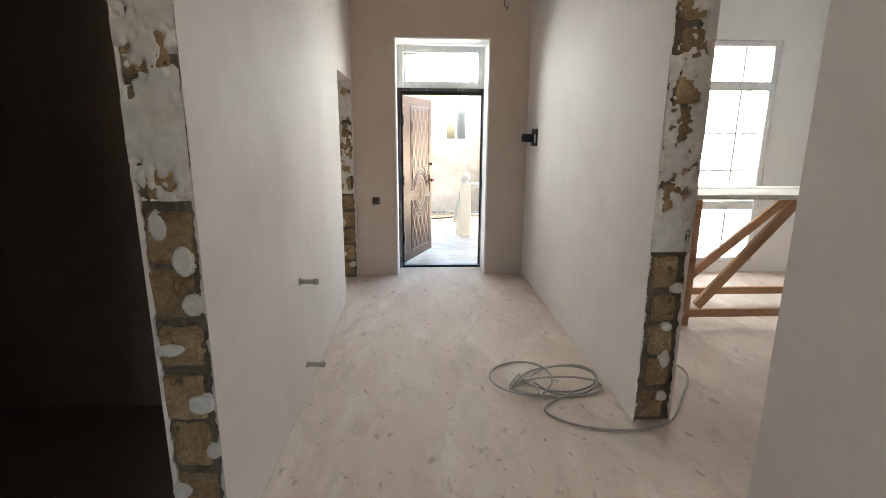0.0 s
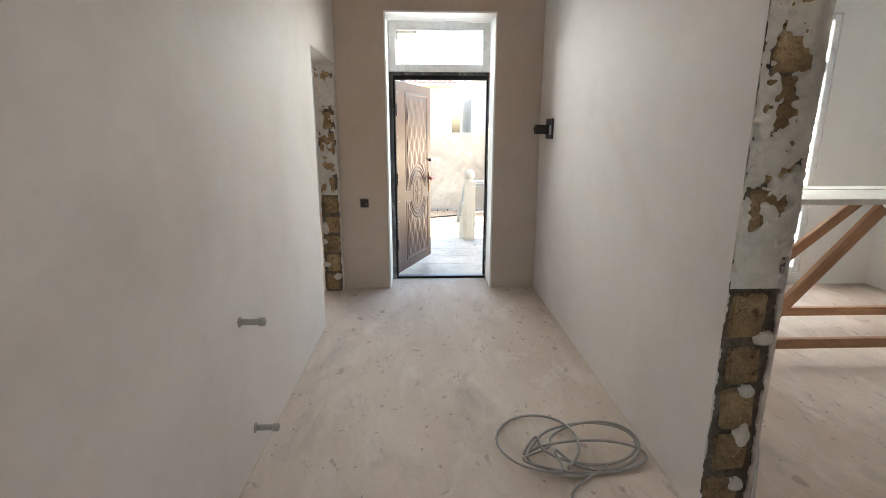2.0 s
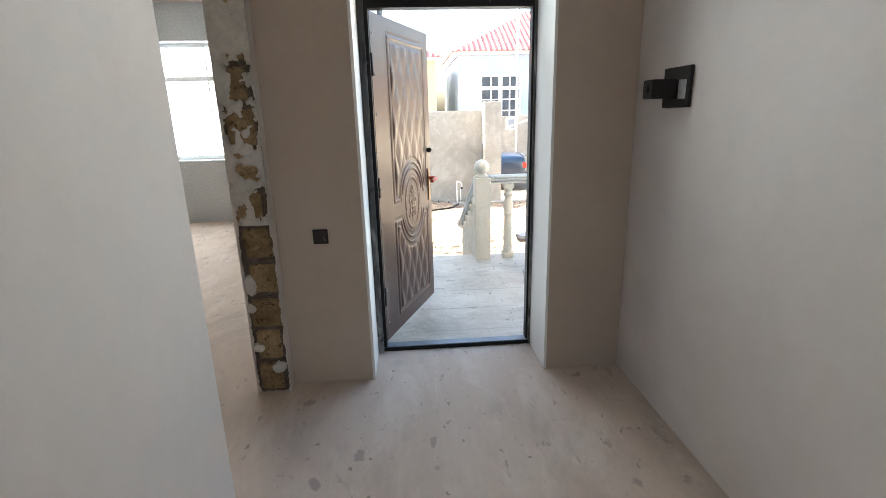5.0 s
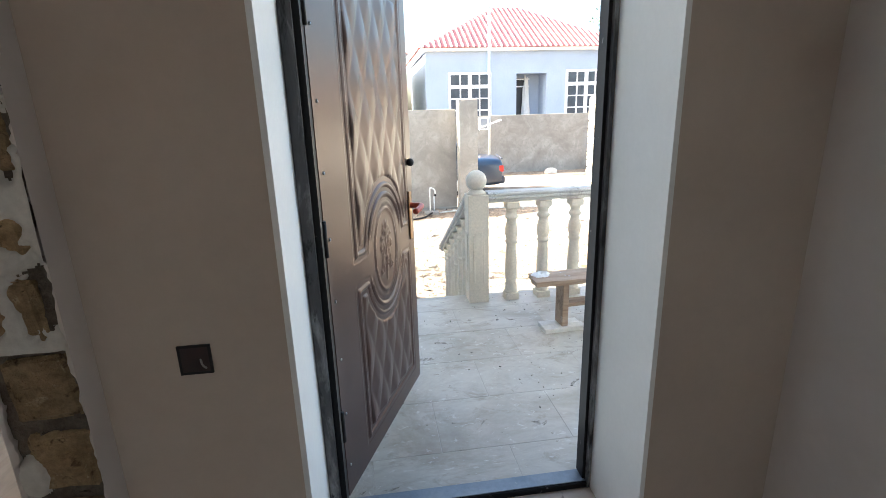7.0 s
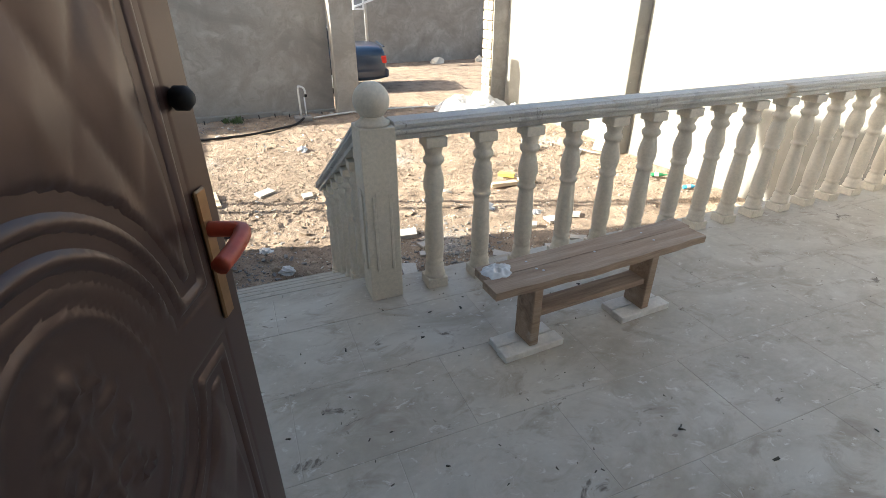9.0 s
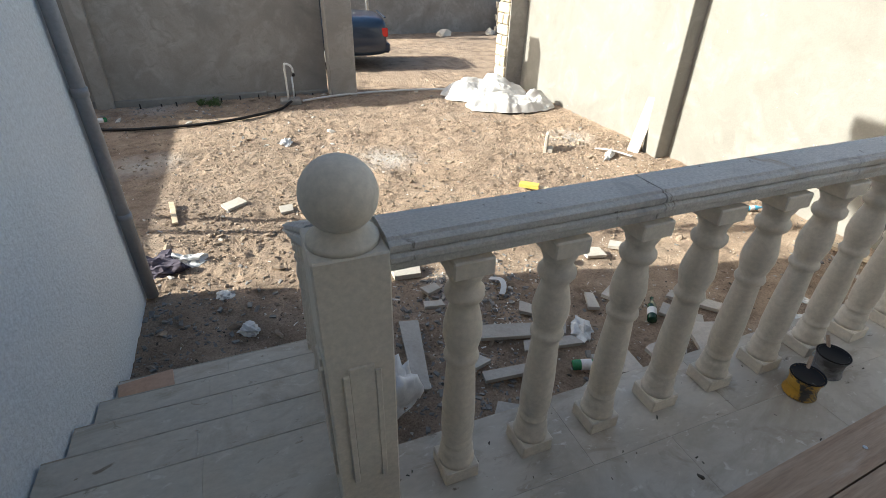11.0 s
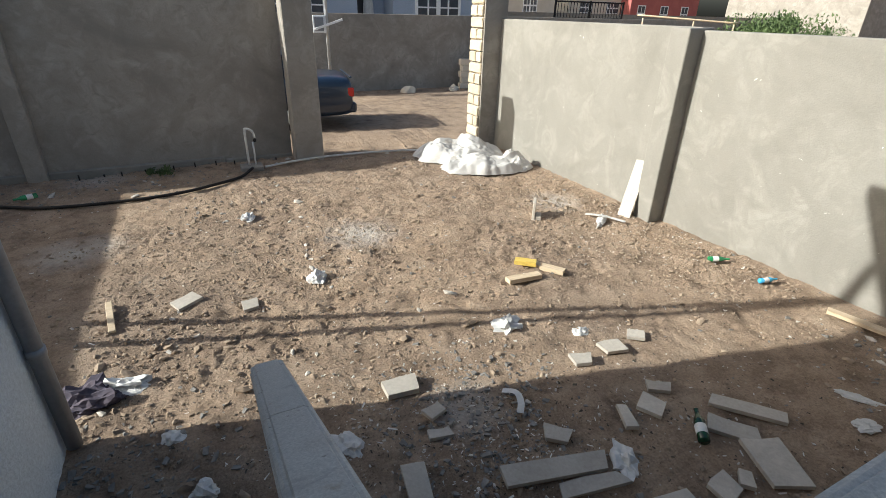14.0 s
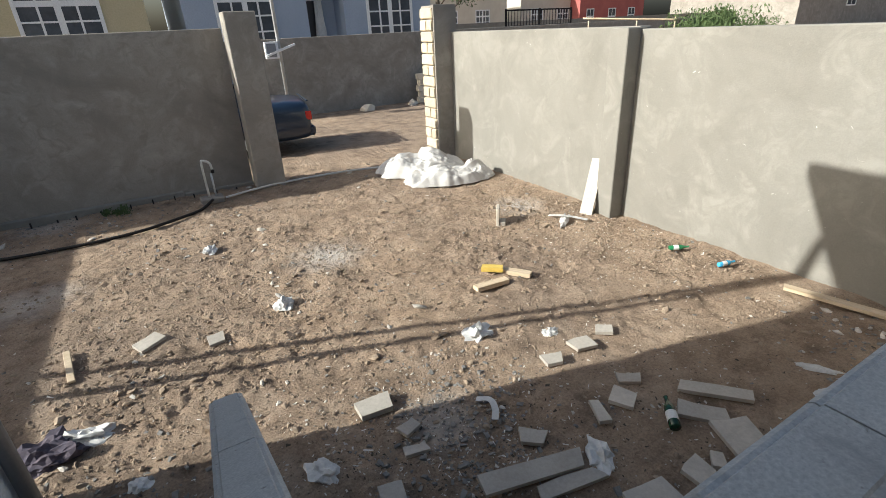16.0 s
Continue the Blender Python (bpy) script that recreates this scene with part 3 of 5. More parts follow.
def masonry_jamb(name, x0, x1, y, z0, z1, seed, lower):
    """Stacked blocks in mortar on a wall's raw end that faces -y, with gypsum smears thick above and sparse below."""
    rnd = random.Random(seed)
    j = structure(empty(name), "raw wall end of yellow limestone blocks and mortar with gypsum splashes", "masonry")
    bm = bmesh.new()
    nx, nz = 18, int((z1 - z0) / 0.011)
    g = [[bm.verts.new((x0 + 0.004 + (x1 - x0 - 0.008) * i / nx,
                        y - 0.01 - 0.010 * noise.noise((i * 0.5 + seed, k * 0.45, 0)) - 0.007 * noise.noise((i * 1.3 + seed, k * 1.2, 3)), z0 + (z1 - z0) * k / nz)) for i in range(nx + 1)] for k in range(nz + 1)]
    for k in range(nz):
        for i in range(nx):
            bm.faces.new((g[k][i], g[k][i + 1], g[k + 1][i + 1], g[k + 1][i]))
    finish(bm, "mortar", MORTAR, j, True)
    meshes = [block_mesh("block", 0.132, 0.03, 0.165, 0.006, seed * 7 + s) for s in range(5)]
    for me in meshes:
        me.materials.append(LIMESTONE)
    z = z0 + 0.1
    while z < z1 - 0.05:
        b = new("block", rnd.choice(meshes))
        b.parent = j
        b.matrix_basis = pose((x0 + x1) / 2 + rnd.uniform(-0.02, 0.014), y - 0.026, z, rnd.uniform(-3, 3), rnd.uniform(-3, 3), rnd.uniform(-4, 4)) @ Matrix.Diagonal((rnd.uniform(0.9, 1.15), 1, rnd.uniform(0.85, 1.05), 1))
        z += rnd.uniform(0.18, 0.2)
    splats = []
    z = z0 + 0.15
    while z < lower:
        if rnd.random() < 0.8:
            splats.append(((x0 + x1) / 2 + rnd.choice((-1, 1)) * rnd.uniform(0.02, 0.065), z, rnd.uniform(0.025, 0.05), rnd.uniform(0.025, 0.055)))
        z += rnd.uniform(0.11, 0.24)
    bm = bmesh.new()
    nx, nz = int((x1 - x0) / 0.0055), int((z1 - z0) / 0.0055)
    cover = [[splash_cover(x0 + (x1 - x0) * i / nx, z0 + (z1 - z0) * k / nz, seed, lower, splats) for i in range(nx + 1)] for k in range(nz + 1)]
    made = {}

    def corner(i, k):
        if (i, k) not in made:
            m = cover[k][i]
            up = min(1.0, max(0.0, m / 0.16))
            made[i, k] = bm.verts.new((x0 + (x1 - x0) * i / nx, y - 0.012 - 0.022 * up ** 0.6 - 0.004 * noise.noise((i * 0.14, k * 0.12, seed)), z0 + (z1 - z0) * k / nz))
        return made[i, k]
    for k in range(nz):
        for i in range(nx):
            if max(cover[k][i], cover[k][i + 1], cover[k + 1][i], cover[k + 1][i + 1]) > 0 and cover[k][i] + cover[k + 1][i + 1] > -0.1:
                bm.faces.new((corner(i, k), corner(i + 1, k), corner(i + 1, k + 1), corner(i, k + 1)))
    finish(bm, "gypsum_splash", GYPSUM, j, True)
    # ragged plaster lips along both edges
    bm = bmesh.new()
    for xe, s in ((x0, 1), (x1, -1)):
        prev = None
        n = int((z1 - z0) / 0.012)
        for k in range(n + 1):
            zz = z0 + (z1 - z0) * k / n
            w = 0.008 + 0.009 * noise.noise((zz * 14, seed, xe)) + 0.006 * noise.noise((zz * 45, seed, xe)) + rnd.uniform(-0.002, 0.003)
            row = [bm.verts.new(p) for p in ((xe - s * 0.001, y + 0.01, zz), (xe - s * 0.001, y - 0.028, zz), (xe + s * max(w, 0.002), y - 0.02, zz), (xe + s * max(w, 0.002), y + 0.01, zz))]
            if prev:
                for a in range(3):
                    bm.faces.new((prev[a], prev[a + 1], row[a + 1], row[a]))
            prev = row
    bmesh.ops.recalc_face_normals(bm, faces=bm.faces[:])
    finish(bm, "plaster_lip", PLASTER, j)
    return j


masonry_jamb("masonry_jamb_near_left", -0.68, HL, 1.7, 0, 2.6, 3, 1.35)
masonry_jamb("masonry_jamb_right", HR, 1.61, 2.55, 0, 2.6, 5, 0.98)
masonry_jamb("masonry_jamb_far_left", -0.68, HL, 5.54, 0, 2.13, 8, 0.95)

# ---- hall fittings ----


def wall_box(name, m, size, label):
    """A shallow back box, open towards -y; the hollow's shade is in its colour."""
    b = tagged(empty(name, m), label, "socket box")
    s, t = size / 2, 0.006
    boxes("rim", PLASTIC_DARK, [(-s, s, -0.004, 0.03, s - t, s), (-s, s, -0.004, 0.03, -s, -s + t), (-s, -s + t, -0.004, 0.03, -s + t, s - t), (s - t, s, -0.004, 0.03, -s + t, s - t)], b)
    boxes("back", RED_BOX, [(-s + t, s - t, -0.002, 0.002, -s + t, s - t)], b)
    tube("wire", CABLE, smooth_path([(s * 0.3, 0.0, 0), (s * 0.5, -0.014, -0.01), (s * 0.7, -0.012, -0.02)], 4), 0.0025, 6, b)
    return b


# Red plastic darkened for the shade inside the box.
RED_BOX = surface("shaded_red_plastic", (0.018, 0.009, 0.009), (0.04, 0.014, 0.013), 20, 60, 0.5, 0.0)
wall_box("socket_box", pose(-0.274, FY0 - 0.001, 0.861), 0.078, "dark empty socket box in the plaster")
wall_box("socket_box", pose(-4.099, 9.4, 0.8, 0, 0, 90), 0.078, "dark empty socket box in the plaster")

fuse = tagged(empty("fuse_box", pose(HR, 5.2, 1.56)), "black breaker box set on a plastered wall", "fuse box")
boxes("frame", PLASTIC_DARK, [(-0.014, 0.001, -0.11, 0.11, -0.085, 0.085)], fuse, 0.004)
boxes("plate", GALV, [(-0.02, -0.014, -0.085, -0.03, -0.05, 0.03)], fuse, 0.002)
boxes("breaker", PLASTIC_DARK, [(-0.125, -0.014, -0.01, 0.075, -0.045, 0.035)], fuse, 0.004)
boxes("lever", PLASTIC_DARK, [(-0.135, -0.125, 0.02, 0.055, -0.02, 0.012)], fuse, 0.002)


def pipe_stub(m):
    s = tagged(empty("pipe_stub", m), "capped white water pipe stub in the wall", "pipe")
    tube("pipe", PIPE_SHADED, [(0, 0, 0), (0.09, 0, 0)], 0.014, 12, s)
    lathe("cap", PIPE_SHADED, [(0.014, 0), (0.019, 0.004), (0.019, 0.026), (0.012, 0.03)], 14, s, pose(0.082, 0, 0, 0, 90))
    lathe("collar", PIPE_SHADED, [(0.024, 0), (0.024, 0.004), (0.016, 0.007)], 14, s, pose(0.0, 0, 0, 0, 90))
    return s


first_stub = tagged(pipe_stub(pose(HL, 2.9, 0.725)), group="water pipe stubs")
copy_thing(first_stub, pose(HL, 2.96, 0.17))

wire = tagged(empty("ceiling_wire"), "loose wire ends hanging from the plaster", "wire")
tube("wire", PLASTIC_DARK, smooth_path([(1.11, FY0, 2.98), (1.10, FY0 - 0.03, 2.9), (1.13, FY0 - 0.05, 2.87), (1.12, FY0 - 0.04, 2.84)], 6), 0.004, 6, wire)
tube("wire", CABLE, smooth_path([(1.12, FY0, 2.98), (1.13, FY0 - 0.03, 2.92), (1.15, FY0 - 0.04, 2.86)], 6), 0.004, 6, wire)


def cable_coil():
    """Four wide, sagging loops that lie over one another, and a tail that runs round the wall's end."""
    pts = []
    for cx, cy, rx, ry, a0, a1, lift in ((0.86, 3.02, 0.20, 0.24, -60, 290, 0.03), (1.13, 2.98, 0.22, 0.17, 200, 540, 0.05), (1.06, 2.9, 0.30, 0.11, 190, 520, 0.022), (1.1, 3.0, 0.25, 0.15, 170, 500, 0.035), (0.98, 2.9, 0.19, 0.13, 160, 330, 0.012)):
        for k in range(11):
            a = radians(a0 + (a1 - a0) * k / 10)
            pts.append((cx + rx * math.cos(a), cy + ry * math.sin(a), 0.009 + lift * (0.5 + 0.5 * math.sin(a * 1.5 + cx * 9))))
    pts += [(0.93, 2.66, 0.012), (1.02, 2.52, 0.009), (1.22, 2.44, 0.009), (1.45, 2.44, 0.009), (1.62, 2.52, 0.009), (1.8, 2.75, 0.009), (1.98, 3.0, 0.009), (2.0, 3.18, 0.009), (1.86, 3.3, 0.009), (1.7, 3.34, 0.009)]
    c = tube("cable_coil", CABLE, smooth_path(pts, 5), 0.0068, 7)
    return tagged(c, "tangled coil of pale cable on the screed", "cable")


cable_coil()

# ---- right room ----


def trestle_table():
    t = tagged(empty("trestle_table"), "rough timber builder's trestle with whitewashed top", "trestle")
    x0, x1, y0, y1 = 2.42, 4.6, 3.9, 4.5
    boxes("top_board", WOOD_WHITE, [(x0 - 0.05, x1, y0 - 0.06, y0 + 0.22, 1.085, 1.125), (x0 - 0.03, x1, y0 + 0.23, y0 + 0.47, 1.085, 1.122), (x0 - 0.06, x1, y0 + 0.48, y1 + 0.06, 1.085, 1.127)], t, 0.004)
    for y in (y0, y1):
        boxes("rail", WOOD_NEW, [(x0, x1, y - 0.02, y + 0.02, 0.09, 0.16)], t, 0.004)
        boxes("leg", WOOD_NEW, [(x0, x0 + 0.07, y + 0.02, y + 0.06, 0, 1.085)], t, 0.004)
        boxes("leg", WOOD_NEW, [(x1 - 0.1, x1 - 0.03, y + 0.02, y + 0.06, 0, 1.085)], t, 0.004)
        left = ((2.5, 0.2), (3.22, 1.07)) if y == y0 else ((2.6, 0.14), (3.66, 1.07))
        right = ((4.15, 0.14), (3.42, 1.07)) if y == y0 else ((4.5, 0.14), (3.85, 1.07))
        for (ax, az), (bx, bz) in (left, right):
            L, ang = math.hypot(bx - ax, bz - az), math.degrees(math.atan2(bz - az, bx - ax))
            boxes("brace", WOOD_NEW, [(0, L, -0.02, 0.02, -0.04, 0.04)], t, 0.004, pose(ax, y - 0.042, az, 0, -ang, 0))
    return t


trestle_table()

# ---- left room ----
box_ob = tagged(empty("cardboard_box", pose(-1.9, 9.7, 0, 0, 0, 20)), "open brown cardboard box on the floor", "box")
boxes("body", CARDBOARD, [(-0.25, 0.25, -0.18, -0.172, 0, 0.6), (-0.25, 0.25, 0.172, 0.18, 0, 0.6), (-0.25, -0.242, -0.172, 0.172, 0, 0.6), (0.242, 0.25, -0.172, 0.172, 0, 0.6), (-0.242, 0.242, -0.172, 0.172, 0, 0.008)], box_ob)
boxes("flap", CARDBOARD, [(-0.24, 0.24, -0.006, 0, 0, 0.16)], box_ob, m=pose(0, -0.176, 0.6, 25))
lvl = tagged(empty("spirit_level", pose(-3.95, 8.3, 0.0, 0, 0, 86)), "yellow box-section level lying by the wall", "level")
YELLOW = surface("yellow_paint", (0.6, 0.42, 0.08), (0.68, 0.5, 0.12), 4, 40, 0.5, 0.02, 0.001)
boxes("bar", YELLOW, [(0, 1.9, -0.02, 0.02, 0, 0.1)], lvl, 0.004)
for k in range(4):
    boxes("slot", PLASTIC_DARK, [(0.2 + k * 0.45, 0.36 + k * 0.45, -0.022, -0.0195, 0.035, 0.065)], lvl)

# ---- terrace ----
structure(boxes("terrace_base", GROUT, [(-0.15, RW, FY1, 8.2, GND - 0.3, TER - 0.0015)]), "concrete terrace base", "terrace")


def turned_baluster():
    """Square plinth and cap with a turned double-vase shaft."""
    b = empty("baluster")
    H = 0.8
    boxes("plinth", CAST, [(-0.055, 0.055, -0.055, 0.055, 0, 0.055)], b, 0.004)
    prof = [(0.055, 0.055), (0.055, 0.07), (0.049, 0.078), (0.051, 0.098), (0.048, 0.12), (0.04, 0.131), (0.046, 0.137), (0.047, 0.148), (0.041, 0.156), (0.046, 0.17), (0.0485, 0.21), (0.047, 0.30), (0.043, 0.38), (0.039, 0.45),
            (0.038, 0.462), (0.046, 0.47), (0.048, 0.48), (0.045, 0.49), (0.04, 0.497), (0.045, 0.52), (0.0515, 0.552), (0.0505, 0.582), (0.045, 0.612), (0.038, 0.642), (0.036, 0.66), (0.046, 0.668), (0.051, 0.68), (0.05, 0.694), (0.04, 0.703), (0.039, 0.72), (0.052, 0.752)]
    lathe("shaft", CAST, prof, 20, b)
    boxes("cap", CAST, [(-0.052, 0.052, -0.052, 0.052, 0.752, H)], b, 0.004)
    return b


baluster = tagged(turned_baluster(), "cream cast-stone turned baluster on the terrace edge", "baluster", "terrace balusters")
baluster.matrix_basis = pose(1.245, 8.07, TER)
for k in range(1, 18):
    copy_thing(baluster, pose(1.245 + 0.262 * k, 8.07, TER, 0, 0, random.uniform(-2, 2)))


def rail_profile(w, h):
    """Half a moulded section mirrored: ovolo below, fillet, groove, chamfered top."""
    half = [(w / 2 - 0.022, 0), (w / 2 - 0.022, h * 0.26), (w / 2 - 0.008, h * 0.32), (w / 2, h * 0.40), (w / 2, h * 0.54), (w / 2 - 0.006, h * 0.60), (w / 2 - 0.012, h * 0.61),
            (w / 2 - 0.012, h * 0.67), (w / 2 - 0.005, h * 0.70), (w / 2 - 0.005, h * 0.86), (w / 2 - 0.014, h * 0.93), (w / 2 - 0.022, h * 0.92), (w / 2 - 0.026, h)]
    return [(-y, z) for y, z in half] + half[::-1]


def rail_mesh(name, prof, length, mat, parent, m):
    """A moulded rail along +x."""
    bm = bmesh.new()
    a = [bm.verts.new((0, y, z)) for y, z in prof]
    b = [bm.verts.new((length, y, z)) for y, z in prof]
    n = len(a)
    bm.faces.new(a)
    bm.faces.new(b[::-1])
    for k in range(n):
        bm.faces.new((a[k], b[k], b[(k + 1) % n], a[(k + 1) % n]))
    bmesh.ops.recalc_face_normals(bm, faces=bm.faces[:])
    return finish(bm, name, mat, parent, m=m)


terrace_rail = tagged(empty("terrace_handrail"), "moulded cast-stone handrail over the balusters", "handrail")
x = 1.05
for k in range(7):
    L = (0.72, 0.74, 0.73)[k % 3] if x + 0.75 < RW else RW - x
    if L > 0.05:
        rail_mesh("rail_piece", rail_profile(0.155, 0.082), L - 0.003, CAST_RAIL, terrace_rail, pose(x, 8.095, 0.757 + (0.001 if k % 2 else 0)))
    x += L

newel = tagged(empty("newel_post", pose(0.97, 8.095, TER)), "cast-stone newel post with a ball finial", "newel post")
bm = bmesh.new()
add_box(bm, -0.08, 0.08, -0.08, 0.08, 0, 0.868, 0.004)
finish(bm, "shaft", CAST, newel)
for rz in (0, 90, 180, 270):
    boxes("raised_panel", CAST, [(-0.045, -0.03, -0.088, -0.079, 0.17, 0.56), (0.03, 0.045, -0.088, -0.079, 0.17, 0.56), (-0.03, 0.03, -0.086, -0.079, 0.2, 0.58)], newel, 0.002, pose(0, 0, 0, 0, 0, rz))
neck = [(0.078, 0.868), (0.076, 0.88), (0.062, 0.888), (0.05, 0.9), (0.046, 0.915)]
ball = [(0.08 * math.sin(a), 0.972 - 0.08 * math.cos(a)) for a in [radians(30 + 150 * k / 16) for k in range(16)]]
lathe("ball_finial", CAST, neck + ball + [(0.003, 1.052)], 32, newel)

# ---- stairs ----
GOING, RISE, TOP_Y = 0.305, 0.155, 8.2
stairs = structure(empty("stairs"), "worn grey marble steps down to the yard", "stairs")
for k in range(1, 6):
    y0 = TOP_Y + GOING * (k - 1)
    z = TER - RISE * k
    boxes("riser", CONCRETE, [(-0.15, 1.04, y0 - 0.02, TOP_Y + GOING * k - 0.025, GND - 0.3, z - 0.03)], stairs)
    cut = (0.47, 0.41, 0.52, 0.38, 0.45)[k - 1]
    for a, b in ((-0.15 + 0.012, cut), (cut + 0.0008, 1.06)):
        boxes("tread_slab", TREAD, [(a, b, y0 - 0.02, TOP_Y + GOING * k + 0.01, z - 0.03, z)], stairs, 0.0008)
    boxes("nosing", GROUT, [(-0.14, 1.062, TOP_Y + GOING * k + 0.0105, TOP_Y + GOING * k + 0.022, z - 0.03, z + 0.001)], stairs, 0.005)
    for a, b in ((-0.15, 1.04),):
        boxes("riser_slab", MARBLE, [(a, b, TOP_Y + GOING * k - 0.025, TOP_Y + GOING * k - 0.008, z - RISE, z - 0.031)], stairs)
tile_brown = tagged(boxes("loose_tile", CARDBOARD, [(-0.14, 0.14, -0.1, 0.1, 0, 0.012)], bevel=0.002, m=pose(0.02, 9.62, TER - RISE * 5 + 0.001, 0, 0, 8)), "brown ceramic tile lying on a step", "tile")

slope = math.degrees(math.atan2(RISE, GOING))
SL = math.hypot(1.72, 1.72 * RISE / GOING)
stair_rail = tagged(empty("stair_handrail"), "sloping cast-stone stair handrail", "handrail")
rail_mesh("rail_piece", rail_profile(0.15, 0.08), SL * 0.55, CAST_RAIL, stair_rail, pose(0.97, 8.17, 0.745, 0, 0, 90) @ pose(0, 0, 0, 0, slope, 0))
p = Matrix.Translation((0.97, 8.17, 0.745)) @ pose(0, 0, 0, 0, 0, 90) @ pose(0, 0, 0, 0, slope, 0) @ Matrix.Translation((SL * 0.55 + 0.003, 0, 0.001))
rail_mesh("rail_piece", rail_profile(0.15, 0.08), SL * 0.45, CAST_RAIL, stair_rail, p)
first = None
for k in range(7):
    y = 8.33 + 0.225 * k
    n = max(1, math.ceil((y - TOP_Y) / GOING))
    zb = TER - RISE * n
    zt = 0.745 - (y - 8.17) * RISE / GOING - 0.02
    m = pose(0.97, y, zb) @ Matrix.Diagonal((0.85, 0.85, (zt - zb) / 0.8, 1))
    if first is None:
        first = tagged(turned_baluster(), "slim cast-stone baluster of the stair rail", "baluster", "stair balusters")
    else:
        first = copy_thing(first, m)
    first.matrix_basis = m

# ---- bench and tins ----
bench = tagged(empty("bench", pose(1.2, 7.42, TER, 0, 0, 3.5)), "low rough timber bench of two boards with white splash", "bench")
bm = bmesh.new()
for y0, y1, x0, x1 in ((-0.1, 0.005, -0.0, 1.12), (0.009, 0.105, 0.02, 1.14)):
    r = bmesh.ops.create_grid(bm, x_segments=24, y_segments=3, size=0.5)
    for v in r["verts"]:
        u, w = v.co.x + 0.5, v.co.y + 0.5
        edge = 0.012 * noise.noise((u * 6, y0 * 30, 0)) * (1 if y0 < 0 and w < 0.2 else 0)
        v.co = Vector((x0 + (x1 - x0) * u, y0 + (y1 - y0) * w + edge - (0.012 * math.sin(u * 3.1) if y0 < 0 and w < 0.2 else 0), 0.39 + 0.002 * noise.noise((u * 8, w * 3, y0))))
ext = bmesh.ops.extrude_face_region(bm, geom=bm.faces[:])
for v in [e for e in ext["geom"] if isinstance(e, bmesh.types.BMVert)]:
    v.co.z -= 0.034
bmesh.ops.recalc_face_normals(bm, faces=bm.faces[:])
finish(bm, "seat_board", WOOD_OLD, bench)
for x in (0.23, 0.87):
    boxes("leg", WOOD_OLD, [(x - 0.022, x + 0.022, -0.06, 0.06, 0.035, 0.356)], bench, 0.004)
    boxes("foot", WOOD_WHITE, [(x - 0.15, x + 0.15, -0.075, -0.003, 0, 0.034), (x - 0.145, x + 0.14, 0.003, 0.075, 0, 0.032)], bench, 0.003)
boxes("stretcher", WOOD_OLD, [(0.252, 0.848, -0.045, 0.05, 0.17, 0.2)], bench, 0.004)
bm = bmesh.new()
rows = []
for j in range(15):
    row = []
    for i in range(48):
        a, t = 2 * math.pi * i / 48, j / 14
        r = 0.062 * t * (1 + 0.28 * noise.noise((1.8 * math.cos(a), 1.8 * math.sin(a), 2.2)) + 0.14 * noise.noise((5 * math.cos(a), 5 * math.sin(a), 8)))
        px, py = r * math.cos(a), 0.85 * r * math.sin(a)
        row.append(bm.verts.new((px, py, 0.002 + (1 - t ** 4) * (0.008 + 0.013 * (1 - abs(noise.noise((px * 32, py * 32, 3))) * 2.4)))))
    rows.append(row)
for a, b in zip(rows, rows[1:]):
    for k in range(48):
        bm.faces.new((a[k], b[k], b[(k + 1) % 48], a[(k + 1) % 48]))
bmesh.ops.remove_doubles(bm, verts=rows[0], dist=0.0001)
finish(bm, "plaster_splash", SHEET, bench, True, pose(0.085, 0.04, 0.391))
for x, y in ((0.235, 0.055), (0.24, -0.012), (0.258, -0.035), (0.87, 0.05), (0.865, -0.03), (0.55, 0.0)):
    lathe("screw", GALV, [(0.005, 0), (0.006, 0.001), (0.005, 0.002), (0.002, 0.0012)], 8, bench, pose(x, y, 0.3915))


def paint_tin(m, band, label):
    t = tagged(empty("paint_tin", m), label, "paint tin")
    lathe("can", band, [(0.054, 0), (0.057, 0.004), (0.057, 0.008), (0.052, 0.02), (0.05, 0.04), (0.052, 0.07), (0.057, 0.082), (0.057, 0.09), (0.051, 0.09), (0.05, 0.03), (0.001, 0.03)], 24, t)
    # Dark disc across the can, below its rim.
    lathe("paint_skin", PLASTIC_DARK, [(0.0505, 0.05), (0.0505, 0.056), (0.001, 0.056)], 24, t)
    lathe("rim", BLACK_STEEL, [(0.056, 0.086), (0.059, 0.09), (0.057, 0.094), (0.052, 0.09)], 24, t)
    tube("brush", WOOD_OLD, [(-0.02, 0, 0.04), (0.08, 0.02, 0.115)], 0.007, 8, t)
    tube("wire_handle", GALV, smooth_path([(0, -0.058, 0.08), (0.045, -0.045, 0.03), (0.07, 0, 0.012), (0.045, 0.045, 0.03), (0, 0.058, 0.08)], 5), 0.002, 5, t)
    return t


TIN_Y = surface("yellow_tin_paint", (0.5, 0.27, 0.03), (0.6, 0.36, 0.05), 12, 40, 0.45, 0.02, 0.001, spots=[((0.05, 0.045, 0.04), 11, 0.47, 0.55)])
TIN_G = surface("grey_tin_paint", (0.13, 0.13, 0.14), (0.2, 0.2, 0.21), 12, 40, 0.45, 0.02, 0.001, spots=[((0.04, 0.04, 0.04), 9, 0.55, 0.66)])
tagged(paint_tin(pose(2.57, 7.9, TER, 0, 0, 20), TIN_Y, "open used yellow paint tin with brush"), group="paint tins")
tagged(paint_tin(pose(2.77, 7.94, TER, 0, 0, 40), TIN_G, "open used grey paint tin with brush"), group="paint tins")

# ---- ground ----


